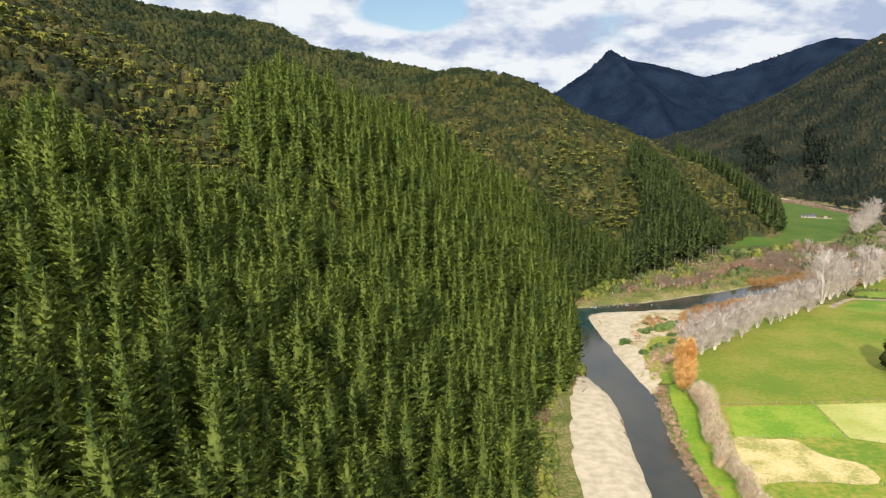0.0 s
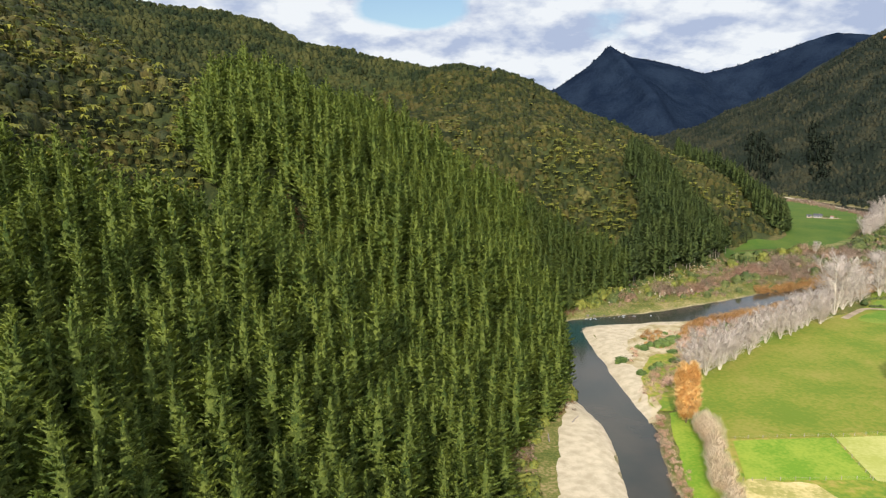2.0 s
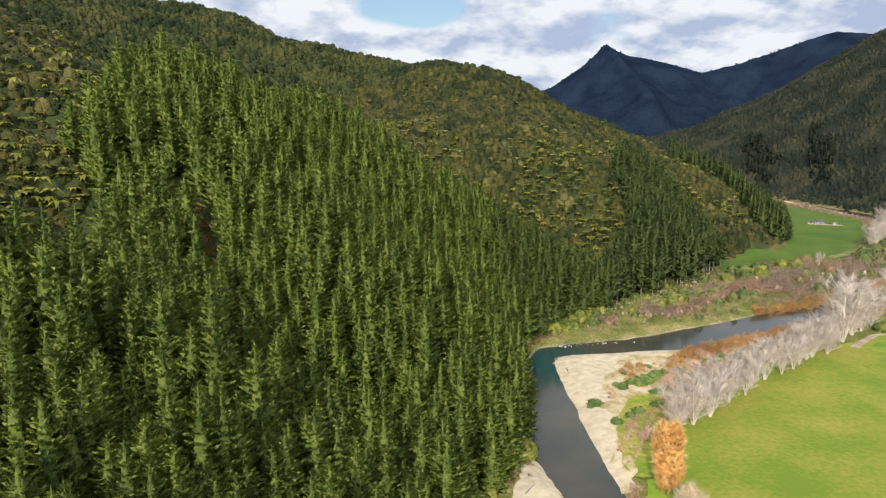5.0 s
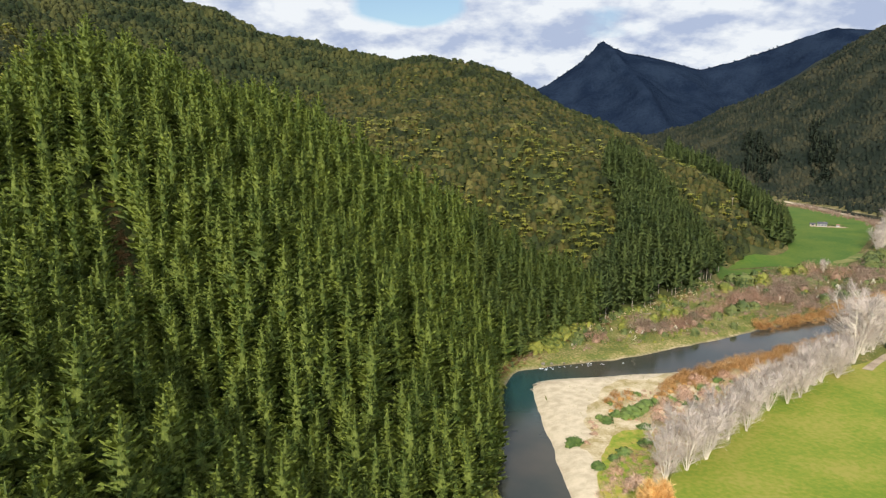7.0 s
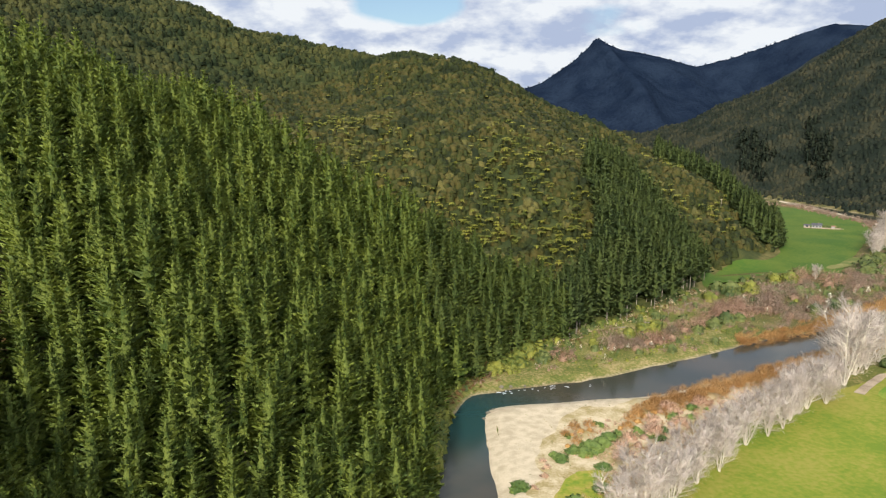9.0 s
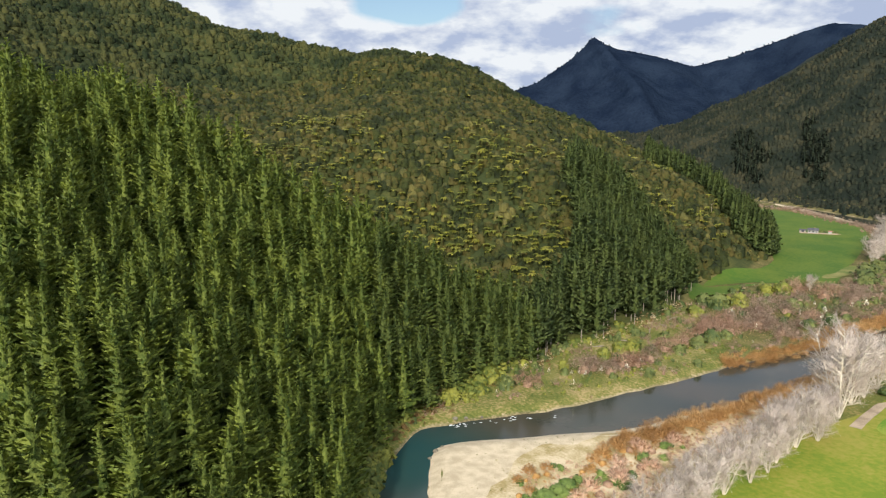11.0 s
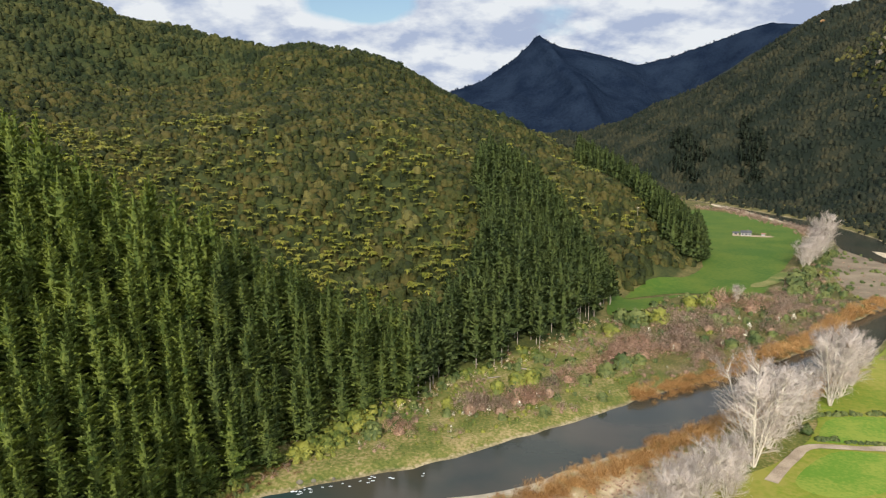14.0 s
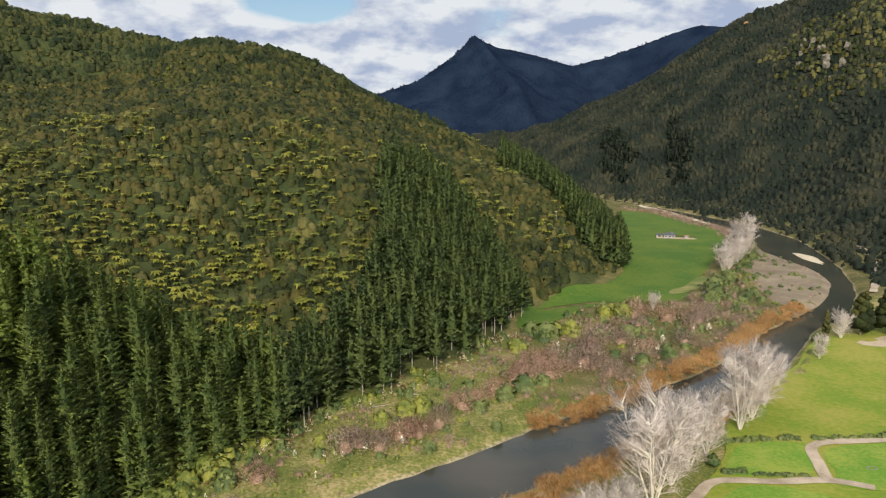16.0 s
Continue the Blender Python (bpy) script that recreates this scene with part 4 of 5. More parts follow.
px_, py_ = spread(PINE_ONE, 7.3, 11, 0.22)
keep = ~inside(px_, py_, CLEARED) & (waves(px_, py_, 16, 2, 55) > -1.05)
px_, py_ = px_[keep], py_[keep]
places = rows_of(px_, py_, 12, (0.78, 1.18), (0.84, 1.14))
SHAPES = [pine_shape(100 + i, 20, 7, 15, size=0.66) for i in range(8)]
PLAIN = [pine_shape(200 + i, 18, 7, 11, size=0.78) for i in range(9)]
MID = [pine_shape(250 + i, 16, 6, 8, reach=5.6, bare=0.05 + 0.05 * i, size=1.0) for i in range(8)]
FAR_PINES = [pine_shape(300 + i, 14, 6, 8, reach=5.6, bare=0.04 + 0.03 * i, size=0.95) for i in range(5)]
TINY_PINES = [pine_shape(350 + i, 8, 5, 2, size=1.9) for i in range(4)]
# the nearest stretch of the plantation: each tree a thing of its own
near = (py_ > 80) & (py_ < 330) & (px_ > -100) & (px_ < 60)
if near.sum() > 300:
    first = np.argsort(np.where(near, py_, 1e9))[:300]
    near = np.zeros(len(py_), bool)
    near[first] = True
protos = []
for i, (crown, trunk) in enumerate(SHAPES):
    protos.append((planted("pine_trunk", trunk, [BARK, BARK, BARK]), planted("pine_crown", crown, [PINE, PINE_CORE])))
for i, (x, y, z, s, a, h) in enumerate(places[near]):
    t_me, c_me = protos[i % len(protos)]
    tree = new("pine_tree", None)
    tree.matrix_world = pose(x, y, z, 0, 0, math.degrees(a)) @ Matrix.Diagonal((s, s, s * h, 1))
    part("trunk", t_me, None, tree)
    part("crown", c_me, None, tree)
    tagged(tree, "tall narrow dark green plantation pine on the slope", "pine tree", "plantation pines")
rest = places[~near]
foot = (rest[:, 0] > 62) & (rest[:, 1] + 3 * np.sin(rest[:, 0]) > 428)
deep = ((rest[:, 0] < -45) | (rest[:, 1] > 450)) & ~foot
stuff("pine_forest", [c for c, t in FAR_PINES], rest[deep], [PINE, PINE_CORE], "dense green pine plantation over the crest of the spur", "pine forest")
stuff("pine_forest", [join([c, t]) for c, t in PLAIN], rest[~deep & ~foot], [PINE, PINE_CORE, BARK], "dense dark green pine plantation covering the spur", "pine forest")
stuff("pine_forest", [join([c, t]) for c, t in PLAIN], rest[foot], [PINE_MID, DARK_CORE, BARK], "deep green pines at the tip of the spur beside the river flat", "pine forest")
x, y = spread(PINE_TWO, 6.6, 13, 0.28)
two = rows_of(x, y, 14, (0.9, 1.2), (0.9, 1.15))
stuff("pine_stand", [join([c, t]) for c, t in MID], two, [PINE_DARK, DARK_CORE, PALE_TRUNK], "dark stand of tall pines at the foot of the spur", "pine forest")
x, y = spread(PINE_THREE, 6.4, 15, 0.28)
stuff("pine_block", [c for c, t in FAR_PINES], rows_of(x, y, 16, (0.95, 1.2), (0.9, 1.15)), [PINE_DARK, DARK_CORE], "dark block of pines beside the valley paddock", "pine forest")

for n, poly in enumerate(([(545, 1262), (574, 1245), (606, 1290), (628, 1357), (640, 1445), (600, 1447), (560, 1357)], [(613, 1212), (632, 1178), (657, 1207), (683, 1263), (694, 1335), (676, 1364), (640, 1290)])):
    x, y = spread(poly, 9.5, 17 + n, 0.45)
    c = away(x, y, poly, True) > 14 * np.random.default_rng(19 + n).random(len(x)) + 9 * waves(x, y, 24, 2, 20 + n)
    x, y = x[c], y[c]
    stuff("hill_pines", [c for c, t in TINY_PINES], rows_of(x, y, 18 + n, (0.6, 1.1), (0.6, 0.95)), [HILL_PINE, HILL_PINE], "dark clump of pines on the far hillside", "pine forest")

# native bush on the hills
FERNS = [fern_shape(400 + i, 9, 2.9, 3.9) for i in range(5)]
BUSHES = [bush_shape(500 + i, 30, 0.75, 4.0, 4.3, 3, 6) for i in range(8)]
UNDER = [bush_shape(560 + i, 10, 0.8, 3.6, 3.0, 1, 6) for i in range(4)]
SMALL = [bush_shape(620 + i, 7, 0.95, 4.6, 4.8, 1, 5) for i in range(8)]
WIDE = [bush_shape(600 + i, 14, 1.15, 5.2, 5.2, 2, 5) for i in range(8)]


def on_hill(x, y, low=3.6):
    z = ground_at(x, y)
    ok = (z > low) & ~inside(x, y, PINE_ONE) & ~inside(x, y, PINE_TWO) & ~inside(x, y, PINE_THREE)
    return x[ok], y[ok]


NEAR_BUSH = [(-320, 230), (-100, 230), (-90, 330), (-100, 400), (-40, 460), (90, 490), (170, 600), (190, 700), (255, 640), (300, 690), (345, 730), (380, 830), (420, 930),
             (330, 1000), (200, 1010), (80, 1010), (-60, 1010), (-160, 900), (-260, 700), (-330, 480)]
x, y = on_hill(*spread(NEAR_BUSH, 5.1, 21, 0.45))
pick = 1.2 * waves(x, y, 40, 3, 61) + 0.32 * np.random.default_rng(22).normal(size=len(x)) + 0.40 - 1.2 * np.clip((ground_at(x, y) - 75) / 60, 0, 1) - np.where((y > 620) & (x > 150), 1.0, np.where(y > 800, 0.5, 0.0)) + np.where((x < -75) & (y < 480), 0.95, 0.0)
fern = pick > 0.0
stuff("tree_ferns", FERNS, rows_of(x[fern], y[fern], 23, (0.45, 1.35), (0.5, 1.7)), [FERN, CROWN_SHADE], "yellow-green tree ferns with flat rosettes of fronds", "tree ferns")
stuff("fern_understorey", UNDER, rows_of(x[fern], y[fern], 20, (0.8, 1.1), (0.8, 1.2)), BUSH, "dark undergrowth beneath the tree ferns", "bush")
bright = (~fern) & (pick > -0.22)
stuff("bright_bush", BUSHES, rows_of(x[bright], y[bright], 24, (0.6, 1.25), (0.8, 1.2)), BUSH_BRIGHT, "olive-yellow native bush on the hillside", "bush")
dark = pick <= -0.22
stuff("dark_bush", BUSHES, rows_of(x[dark], y[dark], 25, (0.75, 1.6), (0.8, 1.25)), BUSH, "dark olive native bush on the hillside", "bush")
UPPER_BUSH = [(-480, 400), (-330, 300), (-330, 480), (-260, 700), (-160, 900), (-60, 1010), (80, 1010), (200, 1010), (330, 1000), (420, 940), (470, 1060), (440, 1180), (300, 1080), (150, 1090), (0, 1190), (-250, 1170), (-520, 1180)]
x, y = on_hill(*spread(UPPER_BUSH, 7.2, 26, 0.42))
stuff("ridge_bush", WIDE, rows_of(x, y, 27, (0.45, 1.25), (0.7, 1.45)), RIDGE_BUSH, "dark native bush along the ridge tops", "bush")
HILL_AREA = [(490, 648), (640, 520), (900, 560), (1120, 900), (1080, 1250), (1000, 1560), (800, 1780), (640, 1950), (350, 1900), (330, 1500), (440, 1230), (520, 1240), (560, 1120), (560, 1060), (572, 939), (568, 881), (558, 832), (522, 734)]
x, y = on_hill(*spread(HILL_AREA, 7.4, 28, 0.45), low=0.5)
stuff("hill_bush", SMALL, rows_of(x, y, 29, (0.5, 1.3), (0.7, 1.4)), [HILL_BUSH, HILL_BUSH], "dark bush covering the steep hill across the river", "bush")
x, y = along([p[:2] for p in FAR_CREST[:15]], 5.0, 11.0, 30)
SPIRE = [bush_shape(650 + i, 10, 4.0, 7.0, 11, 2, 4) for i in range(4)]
stuff("far_forest", SPIRE, rows_of(x, y, 31, (0.25, 0.7), (0.5, 1.2), 2), [HAZY_FAR_BUSH, HAZY_FAR_BUSH], "dark forest along the crest of the far mountain", "bush")

# bare poplars along the river
BARE = [bare_tree(700 + i) for i in range(5)]
bare_meshes = [(planted("poplar_trunk", w, [PALE_BARK]), planted("poplar_crown", t, [POPLAR_TWIG])) for w, t in BARE]


def poplar(x, y, size, turn, k):
    tree = new("poplar_tree", None)
    tree.matrix_world = pose(x, y, float(ground_at(x, y)), 0, 0, turn) @ Matrix.Diagonal((size, size, size, 1))
    part("trunk", bare_meshes[k][0], None, tree)
    part("crown", bare_meshes[k][1], None, tree)
    return tagged(tree, "leafless white-barked poplar beside the river", "poplar tree", "poplars along the river")


rng = random.Random(8)
row = rounded([(115, 316), (124, 325), (138, 339), (154, 355), (170, 371), (186, 384), (200, 395), (218, 410)], 7.6)
for i, (x, y) in enumerate(row):
    poplar(x + rng.uniform(-2, 2), y + rng.uniform(-2, 2), rng.uniform(0.92, 1.12), rng.uniform(0, 360), i % 5)
for i, (x, y, s) in enumerate([(233, 426.5, 1.85), (244, 438, 1.4), (253, 445, 1.3), (264, 454, 1.1), (285, 470, 1.5), (295, 479, 1.45), (306, 489, 1.2), (361, 533, 0.6), (392, 560, 0.75)]):
    poplar(x, y, s, rng.uniform(0, 360), (i * 2 + 1) % 5)
for x, y, s in [(463, 765, 1.75), (455, 754, 1.4), (444, 741, 1.2), (430, 727, 1.05), (419, 715, 1.1), (325, 626, 0.55)]:
    poplar(x, y, s, rng.uniform(0, 360), 2)

gold_w, gold_t = bare_tree(750, 20.5, 0.14, 8, 30, 80, 0.18, 0.03, (0.6, 1.2))
golden = new("golden_poplar", None)
golden.location = (97.5, 275, float(ground_at(97.5, 275)))
part("trunk", planted("golden_trunk", gold_w, [BARK]), None, golden)
part("crown", planted("golden_crown", gold_t, [TWIG_GOLD]), None, golden, "orange autumn leaves")
tagged(golden, "upright poplar in orange autumn leaf", "poplar tree")

TWIGS = [twig_shape(800 + i, 150, 1.9, 3.0, 0.09) for i in range(6)]
BRUSH = [twig_shape(830 + i, 260, 1.9, 4.4, 0.10, 0.8, 0, 5, 0.25) for i in range(6)]
WIDE_TWIGS = [twig_shape(810 + i, 560, 3.0, 3.4, 0.11, 0.1, lumps=6, inside=0.6, stretch=0.6) for i in range(6)]
TALL_TWIGS = [twig_shape(820 + i, 800, 2.3, 10.5, 0.085, 1.0, 0, 6, 0.3, 0.8) for i in range(5)]
LOW = [bush_shape(840 + i, 40, 0.5, 1.7, 2.2, 3, 5) for i in range(6)]


x, y = along([(101, 268), (97, 250), (93, 235), (90, 215), (88, 200), (86, 180)], 1.1, 1.7, 41)
stuff("willow_row", TALL_TWIGS, rows_of(x, y, 42, (0.7, 1.05)), TWIG_TAN, "leafless tan willow saplings in a row", "willow scrub")
x, y = along([(90, 282), (88, 272), (84, 250), (82, 230), (79.5, 212), (79, 190), (76, 160)], 0.55, 1.0, 43)
stuff("bank_scrub", BRUSH, rows_of(x, y, 44, (0.22, 0.6)), TWIG_PINK, "brown leafless scrub along the river bank", "scrub")
x, y = along([(216, 487), (232, 494), (256, 506), (289, 526), (328, 551), (357, 578), (395, 607), (410, 617)], 0.36, 2.3, 45)
stuff("orange_willows", BRUSH, rows_of(x, y, 46, (0.6, 1.15)), TWIG_ORANGE, "rust-orange willow scrub lining the river", "willow scrub")
x, y = along([(146, 400), (168, 415), (190, 427), (215, 442), (238, 456), (275, 476), (310, 500)], 0.32, 2.9, 47)
stuff("orange_willows", BRUSH, rows_of(x, y, 48, (0.65, 1.15)), TWIG_ORANGE, "rust-orange willow scrub lining the river", "willow scrub")

SCRUB = [(98, 448), (140, 452), (168, 466), (203, 484), (232, 502), (290, 532), (330, 556), (360, 582), (400, 612), (410, 650), (440, 715), (485, 800), (500, 845), (470, 795),
         (425, 735), (350, 638), (300, 646), (262, 612), (236, 588), (192, 538), (168, 515), (148, 502), (130, 476), (98, 458)]
RIVER_FLAT = [(78, 428), (100, 436), (140, 445), (170, 460), (205, 478), (235, 496), (292, 526), (332, 550), (362, 576), (390, 600), (395, 630), (340, 640), (262, 612), (236, 588), (192, 538), (168, 515), (148, 502), (130, 476), (98, 458)]
x, y = spread(SCRUB, 4.6, 51)
ok = ground_at(x, y) > 0.8
x, y = x[ok], y[ok]
kind = waves(x, y, 22, 3, 71) + 0.12 + 0.5 * np.random.default_rng(52).normal(size=len(x)) + np.where(x < 215, -0.25, 0.1)
a = kind > np.where(x < 330, 1.0, 0.55)
stuff("purple_scrub", WIDE_TWIGS, rows_of(x[a], y[a], 53, (0.6, 1.25), (0.75, 1.15)), TWIG_PURPLE, "purple-brown leafless scrub on the river flat", "scrub")
b = (kind <= 0.35) & (kind > np.where(x < 330, 0.12, -0.05))
stuff("green_scrub", LOW, rows_of(x[b], y[b], 54, (0.5, 2.0)), SHRUB, "green shrubs on the river flat", "scrub")
c = (kind < -0.75) & (x > 250)
stuff("yellow_scrub", LOW, rows_of(x[c], y[c], 55, (0.4, 1.0)), GORSE, "yellow-green low shrubs on the river flat", "scrub")
d = (kind <= -0.15) & (kind > -0.40)
PAMPAS = []
for i in range(4):
    PAMPAS.append(twig_shape(870 + i, 34, 1.1, 1.6, 0.2, 0.8, 0, 1, 0.02))
plume = [twig_shape(880 + i, 12, 0.7, 2.9, 0.42, 1.8, 0, 1) for i in range(3)]
stuff("pampas_blades", PAMPAS, rows_of(x[d], y[d], 56, (0.7, 1.3)), FLAX, "arching pampas grass tussocks on the flat", "pampas grass")
stuff("pampas_plumes", plume, rows_of(x[d][::6], y[d][::6], 57, (0.6, 1.0)), PLUME, "cream pampas plumes above the tussocks", "pampas grass")

# scrub along the foot of the pines and on the spit
x, y = along(FOOT_WEST[1:15], 0.9, 2.4, 61)
ok = ground_at(x, y) > 0.6
x, y = x[ok], y[ok]
a = waves(x, y, 14, 2, 60)
for pick, shapes, size, mat, text in ((a > 0.25, LOW, (0.5, 1.4), GORSE, "yellow-green shrubs along the foot of the pines"), ((a <= 0.25) & (a > -0.2), LOW, (0.4, 1.3), SHRUB, "olive-green shrubs along the foot of the pines"),
                                      (a <= -0.2, BRUSH, (0.25, 0.55), BRACKEN, "rust-brown bracken along the foot of the pines")):
    stuff("pine_edge_scrub", shapes, rows_of(x[pick], y[pick], 62, size), mat, text, "scrub")
x, y = spread([(90, 285), (112, 312), (140, 352), (180, 396), (222, 436), (182, 434), (150, 419), (116, 410), (97, 396), (92, 360), (92, 330), (90, 300)], 2.3, 63)
kind = waves(x, y, 15, 3, 73) + 0.35 * np.random.default_rng(64).normal(size=len(x)) + np.where(away(x, y, [(92, 290), (115, 318), (150, 362), (190, 402)]) < 14, 0.25, -0.15)
trees = away(x, y, [(92, 290), (115, 318), (150, 362), (190, 402), (225, 426)])
c = np.random.default_rng(67).uniform(size=len(x)) < 0.35
stuff("spit_tussocks", PAMPAS, rows_of(x[c], y[c], 68, (0.25, 0.6)), ROUGH_GRASS, "dry grass tussocks on the gravel spit", "grass tussocks")
c = (kind > -0.45) & (trees > 2) & (trees < 17)
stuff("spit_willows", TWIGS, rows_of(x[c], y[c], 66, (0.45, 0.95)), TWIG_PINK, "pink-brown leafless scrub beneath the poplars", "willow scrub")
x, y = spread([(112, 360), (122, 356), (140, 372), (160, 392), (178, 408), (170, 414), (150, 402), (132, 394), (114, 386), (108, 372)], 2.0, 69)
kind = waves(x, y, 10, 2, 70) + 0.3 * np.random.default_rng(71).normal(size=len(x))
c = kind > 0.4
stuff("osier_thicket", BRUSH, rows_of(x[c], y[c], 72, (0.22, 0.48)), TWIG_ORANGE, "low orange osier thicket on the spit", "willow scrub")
c = (kind <= 0.3) & (kind > -0.3)
stuff("pink_thicket", BRUSH, rows_of(x[c], y[c], 73, (0.2, 0.42)), TWIG_PINK, "low pinkish leafless thicket on the spit", "willow scrub")
c = kind < -0.75
stuff("spit_greens", LOW, rows_of(x[c], y[c], 80, (0.5, 1.1)), LEAFY, "green shrubs among the osiers on the spit", "scrub")
x, y = spread([(12, 150), (34, 194), (40, 250), (50, 284), (60, 300), (52, 290), (34, 250), (24, 194)], 1.8, 74)
c = waves(x, y, 12, 2, 75) > -0.2
stuff("beach_scrub", LOW, rows_of(x[c], y[c], 76, (0.5, 1.5)), GORSE, "low yellow-green scrub between the pines and the beach", "scrub")
stuff("beach_twigs", TWIGS, rows_of(x[~c], y[~c], 77, (0.3, 0.8)), TWIG_PURPLE, "brown leafless scrub between the pines and the beach", "scrub")
x, y = spread([(80, 437), (100, 442), (140, 451), (170, 468), (203, 486), (232, 503), (215, 545), (190, 534), (146, 500), (129, 478), (95, 460)], 2.6, 78)
kind = waves(x, y, 11, 3, 79) + 0.4 * np.random.default_rng(79).normal(size=len(x))
c = (kind < -0.1) & (kind > -0.6)
stuff("flat_shrubs", LOW, rows_of(x[c], y[c], 85, (0.25, 0.7)), GORSE, "yellow-green shrubs on the grassy river flat", "scrub")
c = kind < -0.85
stuff("flat_tussocks", PAMPAS, rows_of(x[c], y[c], 86, (0.5, 1.0)), FLAX, "pale grass tussocks on the river flat", "grass tussocks")
x, y = spread(RIVER_FLAT, 2.3, 90)
c = ground_at(x, y) > 0.5
x, y = x[c], y[c]
stuff("flat_grass", PAMPAS[:2], rows_of(x, y, 91, (0.3, 0.75), (0.4, 0.9)), FLAT_GRASS, "long straw and green grass tufts on the river flat", "grass")
c = (waves(x, y, 14, 2, 92) + np.where(away(x, y, FOOT_WEST[8:17]) < 13, 0.35, 0.0) > 0.42) & (np.random.default_rng(93).uniform(size=len(x)) < 0.6)
stuff("bank_twigs", TWIGS, rows_of(x[c], y[c], 94, (0.4, 1.0)), TWIG_PURPLE, "small brown leafless shrubs in the bank grass", "scrub")
x, y = spread(CLEARED, 1.9, 95)
stuff("gap_bracken", BRUSH, rows_of(x, y, 96, (0.4, 0.85)), BRACKEN, "rust-brown bracken in the gap between the pines", "bracken")
x, y = spread(CLEARED, 6.5, 97)
stuff("gap_shrubs", LOW, rows_of(x, y, 98, (0.5, 1.2)), GORSE, "yellow-green shrubs in the gap between the pines", "scrub")

# ---- single shrubs ----
def shrubs(name, shapes, radius, spots, materials, label, category, group, tall=1.0):
    """Shrubs that stand apart: (x, y, half width) each."""
    rg = random.Random(name)
    meshes = [planted(name, a, materials) for a in shapes]
    for i, (x, y, half) in enumerate(spots):
        k = 1.38 * half / radius
        ob = new(name, meshes[i % len(meshes)])
        ob.matrix_world = pose(x, y, float(ground_at(x, y)), 0, 0, rg.uniform(0, 360)) @ Matrix.Diagonal((k, k, k * tall * rg.uniform(0.85, 1.1), 1))
        tagged(ob, label, category, group)


SOFT = [twig_shape(900 + i, 1500, 3.0, 3.4, 0.10, 0.0, 8, 8, 0.6, 0.5) for i in range(5)]
FINE = [twig_shape(910 + i, 600, 2.2, 3.0, 0.085, 0.6, 7, 1, 0.3) for i in range(4)]
ROUND = [bush_shape(920 + i, 150, 0.5, 2.6, 3.4, 5, 6) for i in range(4)]
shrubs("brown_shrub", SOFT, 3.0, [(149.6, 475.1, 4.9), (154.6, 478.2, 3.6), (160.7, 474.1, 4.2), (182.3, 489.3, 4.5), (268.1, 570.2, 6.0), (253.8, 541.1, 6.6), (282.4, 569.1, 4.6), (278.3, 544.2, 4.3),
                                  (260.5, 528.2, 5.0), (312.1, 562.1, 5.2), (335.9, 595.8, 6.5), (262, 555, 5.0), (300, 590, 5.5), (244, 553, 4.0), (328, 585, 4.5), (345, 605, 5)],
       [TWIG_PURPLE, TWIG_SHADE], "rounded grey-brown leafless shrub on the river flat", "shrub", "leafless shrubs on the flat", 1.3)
shrubs("reddish_shrub", SOFT, 3.0, [(168.0, 480.8, 4.6), (174.5, 482.8, 4.4), (193.4, 504.1, 4.7), (123.5, 459.4, 4.0), (235.5, 530.8, 5.4), (235.6, 547.0, 5.0), (218.3, 525.0, 4.8), (208.2, 515.7, 4.4),
                                    (306.9, 613.5, 6.6), (321.8, 603.2, 7.0), (200, 508, 3.6), (288, 556, 4.5), (225, 536, 4.2)],
       [TWIG_RED, TWIG_SHADE], "rounded reddish-brown leafless shrub on the river flat", "shrub", "leafless shrubs on the flat", 1.2)
shrubs("green_shrub", ROUND, 2.6, [(248.9, 583.0, 5.4), (279.6, 538.1, 3.1), (294.9, 544.2, 3.2), (367.8, 637.6, 4.2), (316.0, 569.0, 3.1), (199.6, 500.6, 3.0), (211.7, 510.8, 3.7), (221.1, 517.6, 3.8),
                                   (230.5, 523.5, 2.6), (443, 728, 4.5), (452, 747, 5), (468, 761, 5), (387, 669, 5), (378, 655, 5), (372, 642, 4.5), (405, 684, 5), (414, 700, 4), (395, 676, 4.5), (291.1, 578.6, 4.1), (114.2, 458.3, 3.4), (243, 590, 4), (275, 580, 3)],
       [SHRUB, SHRUB], "dark olive-green rounded shrub on the river flat", "shrub", "green shrubs on the flat")
shrubs("yellow_shrub", ROUND, 2.6, [(172.2, 501.4, 3.5), (178.9, 504.5, 3.3), (263.9, 586.7, 4.6), (256.0, 590.0, 4.0), (301.2, 614.3, 4.8), (293.0, 617.0, 4.2), (230.5, 566.4, 3.7), (108.1, 464.6, 4.0),
                                    (162.3, 494.8, 2.7), (141.7, 480.3, 2.3), (111.6, 470.5, 3.5), (103, 459, 3.2)],
       [GORSE, GORSE], "yellow-green leafy shrub at the edge of the flat", "shrub", "yellow-green shrubs")
shrubs("spit_shrub", ROUND, 2.6, [(117.8, 368.0, 3.4), (121.5, 372.0, 2.8), (106.0, 361.3, 2.2), (105.9, 335.1, 2.2), (101.4, 331.1, 1.7), (90.8, 343.1, 2.6), (118.5, 355.4, 2.1), (114.6, 341.9, 2.2),
                                  (95.4, 325.9, 1.9), (152.2, 392.6, 2.2), (104.1, 364.5, 1.3), (158.9, 393.9, 1.5), (124.8, 375.5, 2.6), (114.5, 364.6, 2.6), (111.0, 366.5, 1.9), (128.5, 379.0, 1.8), (141, 398, 1.6), (162, 402, 2.0)],
       [LEAFY, LEAFY], "low green shrub on the gravel spit", "shrub", "green shrubs on the spit", 0.75)
